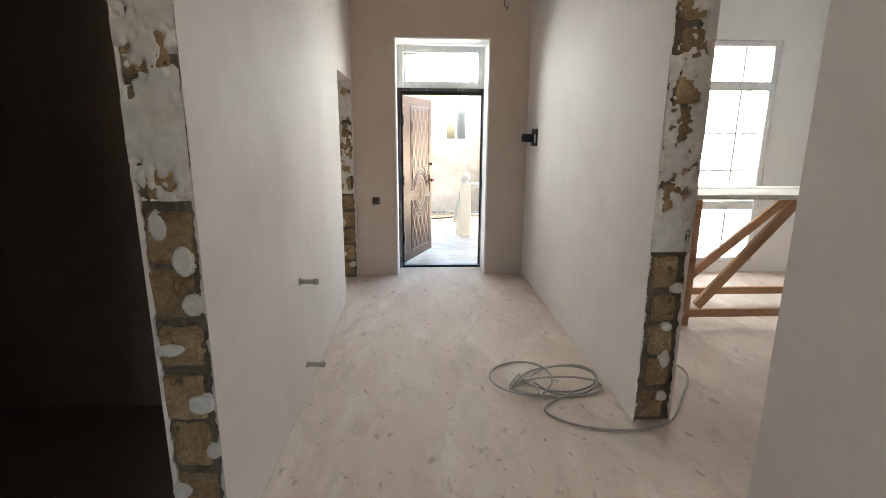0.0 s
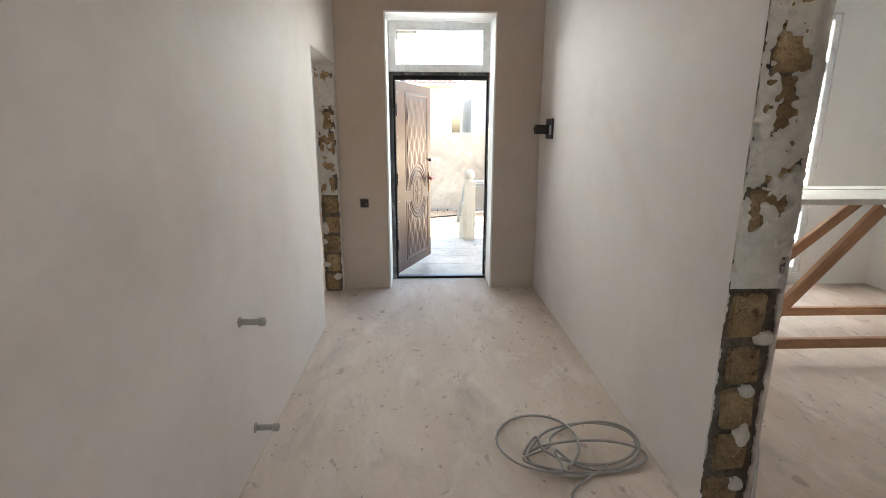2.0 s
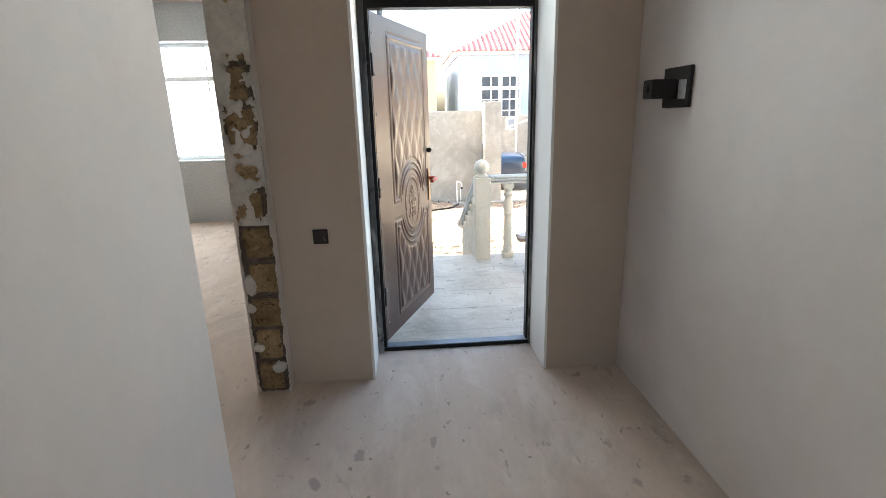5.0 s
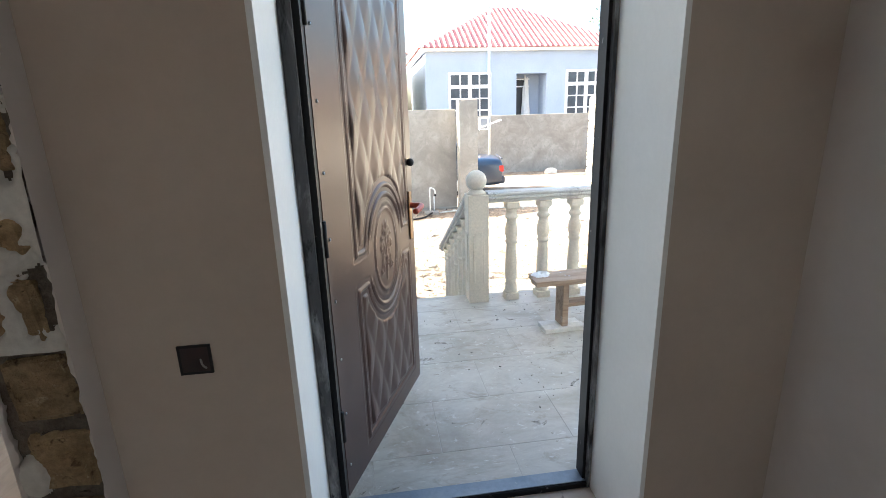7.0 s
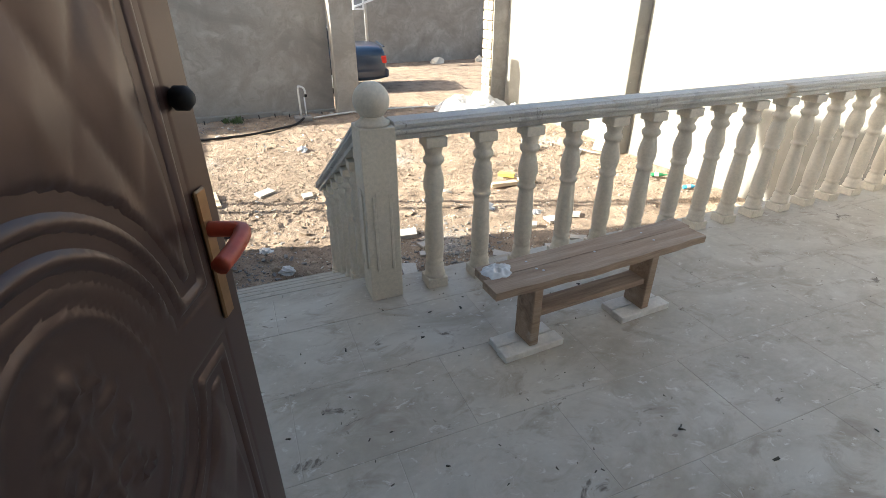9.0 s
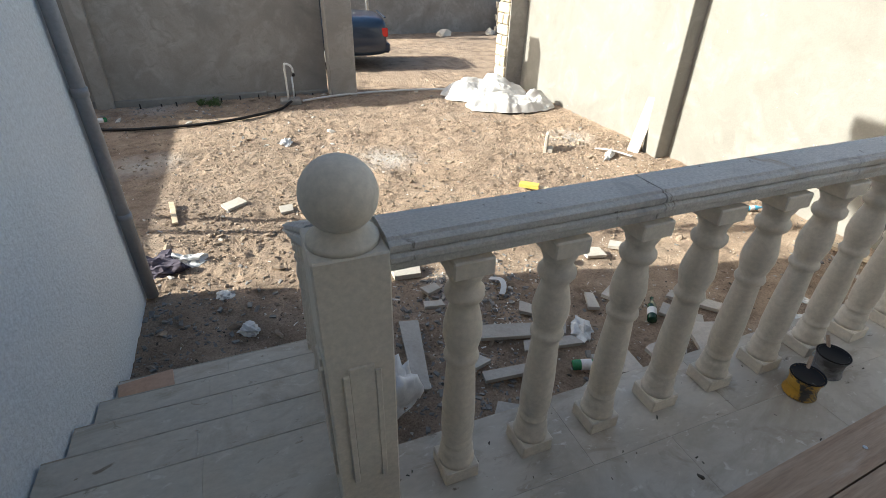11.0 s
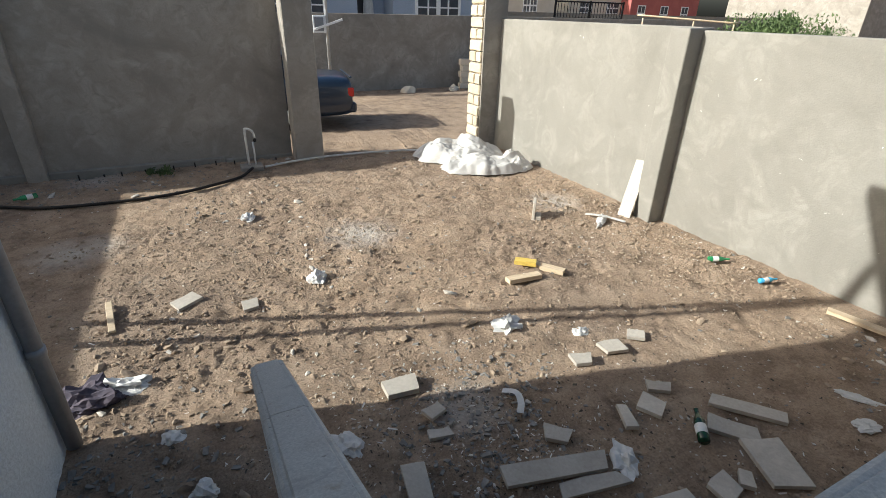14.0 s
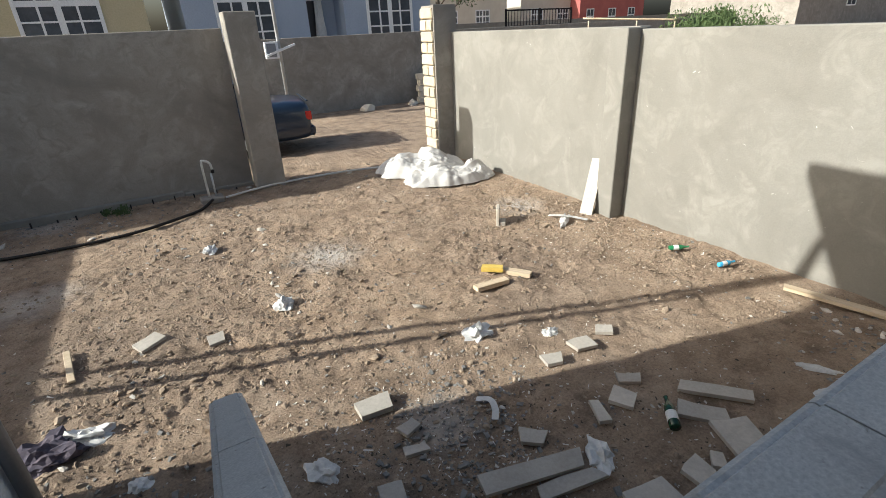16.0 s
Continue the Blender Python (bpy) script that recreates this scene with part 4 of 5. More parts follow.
def ground_lift(x, y):
    """Trodden, uneven sand in the yard; flat far off."""
    h = 0.022 * noise.noise((x * 0.9, y * 0.9, 0)) + 0.022 * noise.noise((x * 2.6, y * 2.6, 3)) + 0.013 * noise.noise((x * 5.2, y * 5.2, 7))
    rough = 0.4 + 1.6 * max(0.0, noise.noise((x * 0.9, y * 0.9, 4)) + 0.15)
    h += rough * (0.015 * noise.noise((x * 10, y * 10, 2)) + 0.012 * noise.noise((x * 21, y * 21, 5)))
    h -= 0.05 * max(0.0, noise.noise((x * 3.1, y * 3.9, 9)) - 0.35)
    return h


def axis_lines(lo, hi, step, far):
    a = [lo + (hi - lo) * k / round((hi - lo) / step) for k in range(round((hi - lo) / step) + 1)]
    s = step
    left, right = [lo], [hi]
    while left[-1] > -far:
        s *= 1.35
        left.append(left[-1] - s)
        right.append(right[-1] + s)
    return sorted(set(left[1:] + a + right[1:]))


FEET = np.random.default_rng(21)
PRINTS = [(FEET.uniform(-1.5, 5.8), FEET.uniform(9.7, 16.4), FEET.uniform(0, 6.28), FEET.uniform(0.003, 0.011)) for _ in range(420)]
xs, ys = axis_lines(-2.0, 6.1, 0.0225, 900), axis_lines(8.6, 16.8, 0.0225, 900)
gx, gy = np.array(xs), np.array(ys)
tread = np.zeros((len(ys), len(xs)))
for px, py, turn, deep in PRINTS:
    i0, i1, j0, j1 = *np.searchsorted(gx, (px - 0.25, px + 0.25)), *np.searchsorted(gy, (py - 0.25, py + 0.25))
    dx, dy = gx[None, i0:i1] - px, gy[j0:j1, None] - py
    u, v = (dx * math.cos(turn) + dy * math.sin(turn)) / 0.145, (dy * math.cos(turn) - dx * math.sin(turn)) / 0.055
    q = np.sqrt(u * u + v * v)
    tread[j0:j1, i0:i1] += deep * (0.55 * np.exp(-((q - 1.15) / 0.22) ** 2) - np.clip(1.15 - q ** 3, 0, 1))
verts = [(x, y, GND + (ground_lift(x, y) + tread[j, i] if abs(x) < 30 and abs(y) < 40 else 0)) for j, y in enumerate(ys) for i, x in enumerate(xs)]
nx = len(xs)
faces = [(j * nx + i, j * nx + i + 1, (j + 1) * nx + i + 1, (j + 1) * nx + i) for j in range(len(ys) - 1) for i in range(nx - 1)]
me = bpy.data.meshes.new("ground")
me.from_pydata(verts, [], faces)
me.materials.append(SOIL)
for pl in me.polygons:
    pl.use_smooth = True
structure(new("ground", me), "uneven trodden sandy yard littered with rubble", "ground")

# ---- yard walls ----
structure(boxes("wall_yard_far", CONCRETE, [(-6, 2.31, 16.85, 17.05, GND - 0.3, 1.525)], bevel=0.01), "grey cement-rendered yard wall", "wall")
structure(boxes("trim_wall_foot", CONCRETE_PALE, [(-6, 1.2, 16.79, 16.852, GND - 0.3, GND + 0.1), (1.2, 2.31, 16.8, 16.852, GND - 0.3, GND + 0.06)], bevel=0.02), "ragged pale cement skirting at the wall foot", "wall foot")
structure(boxes("pilaster_far", CONCRETE, [(-1.47, -1.22, 16.72, 16.86, GND - 0.3, 1.52)], bevel=0.008), "rendered wall pilaster", "pilaster")
structure(boxes("wall_yard_right", CONCRETE_PALE, [(RW, RW + 0.2, FY1, 12.02, GND - 0.3, 1.27), (RW, RW + 0.2, 12.02, 16.2, GND - 0.3, 1.3)], bevel=0.012), "pale rough-rendered yard wall in sunlight", "wall")
structure(boxes("pilaster_right", CONCRETE_PALE, [(RW - 0.22, RW + 0.1, 12.0, 12.26, GND - 0.3, 1.29)], bevel=0.01), "rendered wall pilaster", "pilaster")
structure(boxes("wall_yard_left", CONCRETE, [(-4.75, -4.55, 10.9, 16.85, GND - 0.3, 1.3)]), "rendered yard wall", "wall")
structure(boxes("gate_column_left", CONCRETE, [(2.31, 2.78, 16.42, 16.76, GND - 0.3, 1.74)], bevel=0.015), "tall cement-rendered gate column", "column")
gate_r = structure(empty("gate_column_right"), "gate column of pale limestone blocks, rendered on one side", "column")
boxes("render_coat", CONCRETE, [(5.72, RW + 0.12, 16.13, 16.16, GND - 0.3, 1.75), (5.74, RW + 0.1, 16.16, 16.6, GND - 0.3, 1.74)], gate_r, 0.006)
stone_mesh = [block_mesh("block", 0.42, 0.06, 0.17, 0.008, 90 + k) for k in range(3)]
for me in stone_mesh:
    me.materials.append(PALE_BLOCK)
z, k = GND + 0.1, 0
while z < 1.72:
    for y0, w in ((16.38, 1.0),) if k % 2 else ((16.26, 0.42), (16.48, 0.5)):
        b = new("block", stone_mesh[k % 3])
        b.parent = gate_r
        b.matrix_basis = pose(5.69, y0, z, 0, 0, -90) @ Matrix.Diagonal((w, 1, 1, 1))
    z += 0.192
    k += 1
structure(boxes("wall_street", CONCRETE, [(-9, 28, 23.9, 24.1, GND - 0.3, 1.28)], bevel=0.01), "grey rendered wall across the lane", "wall")

# ---- downpipe ----
dp = tagged(empty("downpipe"), "grey plastic downpipe on the house corner", "downpipe")
tube("pipe", PIPE_GREY, [(-0.1, 10.81, GND + 0.02), (-0.1, 10.81, 3.06)], 0.042, 14, dp)
for z in (-0.3, 0.55, 1.4):
    tube("clip", PIPE_GREY, [(-0.1, 10.81, z), (-0.1, 10.81, z + 0.05)], 0.048, 14, dp)

# ---- poles leaning on the eaves ----
# Both poles are unseen, added to cast two shadow lines on the sand.
pole_a = tagged(tube("timber_pole", WOOD_NEW, [(-1.0, 12.55, GND), (-1.0, 11.5, 3.15)], 0.04, 8), "long timber pole leaning on the eaves", "pole", "leaning timber poles")
tagged(tube("timber_pole", WOOD_NEW, [(-1.0, 12.2, GND), (-1.0, 11.49, 3.12)], 0.04, 8), "long timber pole leaning on the eaves", "pole", "leaning timber poles")

# ---- yard things ----


def crumple(name, mat, m, sx, sy, sz, seed, amp=0.35, n=5, smooth=False):
    """A crumpled heap of sheeting: a creased half ball with sharp folds."""
    rnd = random.Random(seed)
    bm = bmesh.new()
    bmesh.ops.create_icosphere(bm, subdivisions=n, radius=1.0)
    for v in bm.verts:
        d = v.co.copy()
        q = d * 1.5 + Vector((seed * 3.1, 0, 0))
        fold = 1 - abs(noise.noise(q * 2.3)) * 2
        k = 1 + amp * 1.2 * noise.noise(q) + amp * 0.55 * fold + amp * 0.3 * (1 - abs(noise.noise(q * 5.5)) * 2) + rnd.uniform(-0.04, 0.04) * amp
        v.co = Vector((d.x * sx * k, d.y * sy * k, max(-0.02, d.z * sz * k * (1 + 0.6 * noise.noise(q * 1.9)))))
    return finish(bm, name, mat, None, smooth, m)


HEAP_SHEET = surface("dusty_sheeting", (0.46, 0.445, 0.425), (0.56, 0.545, 0.525), 3, 9, 0.55, 0.45, 0.015, grain=0.04, spots=[((0.46, 0.40, 0.33), 2.5, 0.58, 0.75)])


def draped_sheet(parent, cx, cy, rx, ry, h, turn, seed):
    """A sheet fallen in a mound: long sagging folds, a limp uneven hem on the sand."""
    bm = bmesh.new()
    n_a, n_r = 132, 46
    rows = []
    for j in range(n_r + 1):
        row = []
        for i in range(n_a):
            a, t = 2 * math.pi * i / n_a, j / n_r
            hem = 1 + 0.16 * noise.noise((2 * math.cos(a), 2 * math.sin(a), seed)) + 0.07 * noise.noise((6 * math.cos(a), 6 * math.sin(a), seed + 4))
            u, v = rx * t * hem * math.cos(a), ry * t * hem * math.sin(a)
            w = noise.noise((u * 2.2, v * 2.2, seed + 1.5))
            folds = 1 - abs(noise.noise((u * 1.5 + w, v * 5.5 + 1.2 * w, seed))) * 2
            creases = 1 - abs(noise.noise((u * 9 + v * 5, v * 13 - u * 4 + w * 3, seed + 7))) * 2
            z = h * max(0.0, 1 - t ** 2.6) ** 0.8 * (0.8 + 0.75 * w) + (0.10 * folds + 0.022 * creases) * min(1.0, (1 - t) * 5 + 0.12) * min(1.0, h * 4)
            row.append(bm.verts.new((u, v, max(0.012 + 0.012 * folds * (1 - t), z + 0.02))))
        rows.append(row)
    for p, q in zip(rows, rows[1:]):
        for i in range(n_a):
            bm.faces.new((p[i], q[i], q[(i + 1) % n_a], p[(i + 1) % n_a]))
    bmesh.ops.remove_doubles(bm, verts=rows[0], dist=0.0001)
    bmesh.ops.recalc_face_normals(bm, faces=bm.faces[:])
    finish(bm, "fold", HEAP_SHEET, parent, True, pose(cx, cy, -0.01, 0, 0, turn))


heap = tagged(empty("plastic_sheet_heap", pose(5.13, 15.12, GND)), "crumpled heap of white plastic sheeting on the sand", "sheeting")
draped_sheet(heap, -0.12, 0.42, 0.85, 0.5, 0.27, -28, 1.3)
draped_sheet(heap, -0.05, -0.28, 0.72, 0.42, 0.2, -22, 5.1)
draped_sheet(heap, 0.5, -0.42, 0.3, 0.27, 0.22, 10, 9.7)


def board(name, m, L, W, T, mat, label, cat, group="", wob=0.0, seed=0):
    """A broken board or slab with uneven ends."""
    rnd = random.Random(seed)
    pts = [(-L / 2, -W / 2), (L / 2 + rnd.uniform(-wob, wob), -W / 2 + rnd.uniform(-wob, wob) * 0.4), (L / 2 + rnd.uniform(-wob, wob), W / 2), (0 + rnd.uniform(-wob, wob), W / 2 + rnd.uniform(-wob, wob) * 0.4), (-L / 2 + rnd.uniform(-wob, wob), W / 2)]
    return tagged(slab_piece(name, mat, pts, 0, T, m=m), label, cat, group)


SLAB = surface("broken_marble", (0.40, 0.36, 0.31), (0.51, 0.47, 0.41), 4, 40, 0.6, 0.15, 0.003, vary=0.15)
Z = GND + 0.012
for x, y, L, W, rz, s in ((2.37, 9.44, 0.64, 0.13, -13, 1), (2.5, 9.28, 0.4, 0.09, -13, 2), (1.6, 9.51, 0.12, 0.64, -11, 3), (3.59, 8.93, 0.25, 0.33, -24, 4), (3.85, 9.3, 0.46, 0.12, -50, 5),
                          (3.6, 9.22, 0.3, 0.15, -50, 6), (1.83, 10.46, 0.23, 0.14, -3, 7), (1.95, 10.15, 0.14, 0.1, 12, 8), (1.9, 9.98, 0.16, 0.07, -10, 9), (3.03, 9.57, 0.08, 0.2, -22, 10),
                          (3.26, 9.57, 0.16, 0.16, 30, 11), (3.48, 9.7, 0.15, 0.1, -40, 12), (2.54, 9.64, 0.15, 0.12, -40, 13), (3.19, 10.16, 0.15, 0.13, -20, 14), (3.51, 10.19, 0.14, 0.12, -12, 15),
                          (3.81, 10.23, 0.15, 0.11, -40, 16), (3.14, 8.94, 0.16, 0.14, 10, 17), (2.15, 9.11, 0.46, 0.08, -9, 18), (2.78, 8.96, 0.3, 0.2, -10, 19), (0.51, 12.25, 0.2, 0.15, 30, 20), (1.02, 11.99, 0.15, 0.16, 10, 21),
                          (1.89, 9.32, 0.14, 0.2, 20, 22), (3.31, 8.92, 0.09, 0.08, 40, 23), (2.05, 8.8, 0.4, 0.1, -30, 24), (2.45, 8.75, 0.3, 0.2, 25, 25)):
    board("stone_offcut", pose(x, y, Z + ground_lift(x, y), random.uniform(-4, 4), random.uniform(-4, 4), rz), L, W, 0.045 if s == 7 else 0.028, SLAB, "broken offcut of pale stone slab on the sand", "stone offcut", "stone offcuts", 0.035, s)
lean = Vector((0.24, 0.06, 0.66)).normalized()
across = Vector((0.35, -0.94, 0)).normalized()
panel = board("leaning_panel", pose(0, 0, 0), 0.76, 0.17, 0.03, SLAB, "pale panel leaning on the wall pilaster", "panel", "", 0.015, 31)
panel.matrix_basis = Matrix.Translation(Vector((5.70, 12.28, GND + 0.01)) + lean * 0.37) @ Matrix((lean, across, lean.cross(across))).transposed().to_4x4()
hollow = tagged(empty("broken_block", pose(4.6, 12.75, GND, 0, 0, 52)), "broken pale slab standing upright in the sand", "block")
boxes("slab", SLAB, [(-0.11, 0.11, -0.02, 0.02, -0.05, 0.22)], hollow, 0.006)
boxes("broken_foot", SLAB, [(-0.1, 0.07, -0.1, -0.021, -0.03, 0.035)], hollow, 0.008)
for x, y, L, rz, mat in ((3.8, 11.5, 0.46, -55, WOOD_PALE), (3.5, 11.38, 0.36, -5, WOOD_PALE), (3.66, 11.6, 0.22, -40, YELLOW)):
    board("timber_offcut", pose(x, y, GND + (0.05 if mat is YELLOW else 0.015), 0, 0, rz), L, 0.085, 0.045, mat, "short sawn timber offcut", "timber", "timber offcuts", 0.01, int(rz + 50))
tagged(boxes("timber_stake", WOOD_PALE, [(-0.025, 0.025, -0.24, 0.24, 0, 0.022)], bevel=0.003, m=pose(-0.05, 12.25, GND + 0.02, 2, 3, 8)), "short sawn stake lying on the sand", "stake")
board("plank", pose(5.75, 9.28, GND + 0.03, 0, 0, 102), 1.0, 0.09, 0.03, WOOD_PALE, "pale plank lying by the wall", "plank", "", 0.02, 40)


def bottle(m, mat, label, L=0.26, r=0.035):
    b = tagged(empty("bottle", m), label, "bottle", "discarded bottles")
    lathe("glass", mat, [(r * 0.8, 0), (r, 0.006), (r, L * 0.58), (r * 0.85, L * 0.68), (r * 0.42, L * 0.8), (r * 0.38, L * 0.97), (r * 0.45, L)], 16, b)
    lathe("paper_label", SHEET, [(r * 1.015, L * 0.2), (r * 1.02, L * 0.22), (r * 1.02, L * 0.45), (r * 1.015, L * 0.47)], 16, b)
    return b


GREEN_PET = surface("green_bottle_plastic", (0.02, 0.16, 0.06), (0.04, 0.24, 0.1), 9, 40, 0.15, 0.0)
DARK_GLASS = surface("dark_green_glass", (0.006, 0.035, 0.016), (0.01, 0.05, 0.022), 9, 40, 0.1, 0.0)
BLUE_PET = surface("blue_bottle_plastic", (0.05, 0.3, 0.55), (0.08, 0.4, 0.65), 9, 40, 0.2, 0.0)
bottle(pose(3.3, 9.2, GND + 0.06, 86, 0, 140), DARK_GLASS, "dark green glass bottle with a pale label")
bottle(pose(2.5, 9.03, GND + 0.05, 88, 0, 70), GREEN_PET, "green plastic bottle lying in rubble")
bottle(pose(5.55, 10.9, GND + 0.045, 88, 0, 60), GREEN_PET, "green plastic bottle on the sand", 0.22, 0.028)
bottle(pose(5.58, 10.35, GND + 0.05, 88, 0, 75), BLUE_PET, "crushed blue plastic bottle on the sand", 0.2, 0.026)
bottle(pose(-1.2, 15.9, GND + 0.05, 88, 0, -60), GREEN_PET, "green plastic bottle by the hose")

for x, y, s, sx, sy, sz in ((1.68, 12.25, 2, 0.1, 0.07, 0.06), (1.35, 10.14, 3, 0.09, 0.06, 0.035), (0.11, 11.28, 4, 0.13, 0.06, 0.05), (2.92, 10.78, 5, 0.1, 0.08, 0.05), (2.79, 9.33, 6, 0.12, 0.07, 0.05),
                            (0.42, 10.63, 7, 0.05, 0.05, 0.03), (0.57, 10.16, 8, 0.07, 0.05, 0.03), (3.43, 10.47, 9, 0.06, 0.04, 0.02), (5.3, 12.25, 10, 0.16, 0.04, 0.04), (1.25, 14.1, 11, 0.1, 0.06, 0.04), (4.67, 9.03, 12, 0.1, 0.03, 0.02), (4.44, 8.86, 13, 0.07, 0.05, 0.01)):
    tagged(crumple("plastic_bag", SCRAP, pose(x, y, GND + 0.01, 0, 0, s * 40), sx * 0.85, sy * 0.85, sz * 0.8, s + 10, 0.8, 3), "crumpled scrap of white plastic bag", "litter", "white litter")
tagged(crumple("rubble_sack", SHEET, pose(1.27, 9.2, GND, 0, 0, 20), 0.2, 0.15, 0.24, 51, 0.35, 4, True), "half-full white plastic sack by the stairs", "sack")
RAG = surface("dark_rag", (0.05, 0.045, 0.07), (0.1, 0.08, 0.1), 8, 40, 0.9, 0.1, 0.003)
tagged(crumple("rag", RAG, pose(-0.1, 11.22, GND + 0.01), 0.17, 0.12, 0.07, 31, 0.5, 4), "dark crumpled rag on the sand", "rag")


def ribbon(name, mat, pts, width, m=None):
    """A curled flat strip, 2 mm thick."""
    pts = smooth_path(pts, 6)
    bm = bmesh.new()
    prev = None
    for i, p in enumerate(pts):
        d = (pts[min(i + 1, len(pts) - 1)] - pts[max(i - 1, 0)]).normalized()
        s = d.cross(Vector((0, 0, 1))).normalized() * width / 2
        row = [bm.verts.new(q) for q in (p - s, p + s, p + s - Vector((0, 0, 0.002)), p - s - Vector((0, 0, 0.002)))]
        if prev:
            for k in range(4):
                bm.faces.new((prev[k], prev[(k + 1) % 4], row[(k + 1) % 4], row[k]))
        prev = row
    bmesh.ops.recalc_face_normals(bm, faces=bm.faces[:])
    return finish(bm, name, mat, m=m)


tagged(ribbon("plastic_strip", SCRAP, [(2.44, 10.12, GND + 0.04), (2.5, 10.05, GND + 0.06), (2.49, 9.97, GND + 0.05), (2.44, 9.9, GND + 0.03)], 0.045), "curled white plastic strip", "litter")
tagged(ribbon("plastic_strip", SCRAP, [(5.2, 12.45, GND + 0.05), (5.3, 12.3, GND + 0.07), (5.42, 12.2, GND + 0.05), (5.5, 12.05, GND + 0.04)], 0.06), "curled white plastic strip", "litter")
hose = tagged(tube("hose", PLASTIC_DARK, smooth_path([(-2.4, 16.0, GND + 0.03), (-1.64, 15.68, GND + 0.03), (-1.0, 15.35, GND + 0.035), (-0.2, 15.28, GND + 0.03), (0.48, 15.33, GND + 0.035), (1.0, 15.56, GND + 0.035), (1.34, 15.8, GND + 0.03), (1.55, 16.04, GND + 0.08)], 8), 0.022, 8), "black water hose across the sand", "hose")
tagged(tube("pale_hose", SCRAP, smooth_path([(1.75, 16.1, GND + 0.06), (2.3, 16.35, GND + 0.04), (3.0, 16.45, GND + 0.035), (3.9, 16.4, GND + 0.035), (4.6, 16.2, GND + 0.04)], 8), 0.018, 8), "pale hose across the gateway", "hose")
tap = tagged(empty("standpipe", pose(1.55, 16.2, GND)), "white plastic standpipe tap on a block", "tap")
boxes("base_block", CONCRETE, [(-0.17, 0.17, -0.14, 0.12, 0, 0.09)], tap, 0.015)
tube("riser_pipe", SCRAP, smooth_path([(-0.03, 0, 0.09), (-0.03, 0, 0.6), (0.0, 0, 0.66), (0.08, -0.02, 0.62), (0.1, -0.03, 0.52)], 5), 0.018, 10, tap)
tube("support_pipe", GALV, [(0.07, 0, 0.09), (0.07, 0, 0.45)], 0.015, 10, tap)
lathe("valve", PLASTIC_DARK, [(0.02, 0), (0.026, 0.01), (0.026, 0.04), (0.015, 0.05)], 10, tap, pose(0.1, -0.03, 0.46))


def rubble(name, area, count, size, mat, label, seed, clusters=(), share=0.6, long=1.3, ball=False, level=None):
    """Many loose chips over an area, as one mass."""
    rng = np.random.default_rng(seed)
    x0, x1, y0, y1 = area
    if ball:
        tb = bmesh.new()
        bmesh.ops.create_icosphere(tb, subdivisions=1, radius=1.0)
        base = np.array([v.co[:] for v in tb.verts])
        tris = np.array([[v.index for v in f.verts] for f in tb.faces])
        tb.free()
    else:
        base = np.array([(x, y, z) for x in (-1, 1) for y in (-1, 1) for z in (-1, 1)], float) * 0.8
        tris = np.array([(0, 1, 3, 2), (4, 6, 7, 5), (0, 4, 5, 1), (2, 3, 7, 6), (0, 2, 6, 4), (1, 5, 7, 3)])
    vs, fs = [], []
    n = 0
    for k in range(count):
        if clusters and rng.random() < share:
            cx, cy, cr = clusters[rng.integers(len(clusters))]
            x, y = rng.normal(cx, cr), rng.normal(cy, cr)
        else:
            x, y = rng.uniform(x0, x1), rng.uniform(y0, y1)
        if not (x0 <= x <= x1 and y0 <= y <= y1) or (level is None and y < 9.9 and x < 1.1):
            continue
        s = size * rng.choice((0.5, 0.6, 0.8, 1.0, 1.0, 1.6)) * rng.uniform(0.6, 1.2)
        p = base * rng.uniform(0.6, 1.3, (len(base), 1)) * (s * long, s * rng.uniform(0.5, 0.9), s * rng.uniform(0.35, 0.7))
        a, t = rng.uniform(0, 6.28), rng.uniform(-0.5, 0.5)
        ca, sa, ct, st = math.cos(a), math.sin(a), math.cos(t), math.sin(t)
        p = np.stack([p[:, 0] * ct - p[:, 2] * st, p[:, 1], p[:, 0] * st + p[:, 2] * ct], 1)
        p = np.stack([p[:, 0] * ca - p[:, 1] * sa + x, p[:, 0] * sa + p[:, 1] * ca + y, p[:, 2] + (GND + ground_lift(x, y) if level is None else level) + s * 0.15], 1)
        vs.append(p)
        fs.append(tris + n)
        n += len(base)
    me = bpy.data.meshes.new(name)
    me.from_pydata(np.concatenate(vs).tolist(), [], np.concatenate(fs).tolist())
    me.materials.append(mat)
    return tagged(new(name, me), label, "rubble", kind="stuff")


CLOD = surface("sand_clod", (0.22, 0.163, 0.115), (0.37, 0.29, 0.212), 6, 40, 0.95, 0.5, 0.01)
DARK_CLOD = surface("dark_clod", (0.14, 0.1, 0.068), (0.25, 0.185, 0.13), 6, 40, 0.95, 0.5, 0.01)
CHIP = surface("stone_chip", (0.42, 0.38, 0.33), (0.62, 0.58, 0.52), 20, 60, 0.9, 0.2, 0.004)
DARK_CRUMB = surface("leaf_crumb", (0.04, 0.035, 0.025), (0.1, 0.08, 0.06), 20, 60, 0.9, 0.0)
WHITE_CHIP = surface("white_chip", (0.66, 0.63, 0.58), (0.76, 0.74, 0.7), 20, 60, 0.8, 0.0)
GREY_CHIP = surface("grey_rubble", (0.16, 0.15, 0.14), (0.28, 0.265, 0.245), 15, 60, 0.95, 0.3, 0.006)
YARD = (-1.8, 6.0, 8.3, 16.8)
SPOTS = ((2.4, 9.6, 0.8), (3.4, 9.6, 0.9), (1.4, 10.2, 0.5), (5.5, 11.5, 0.7), (2.2, 9.8, 0.4))
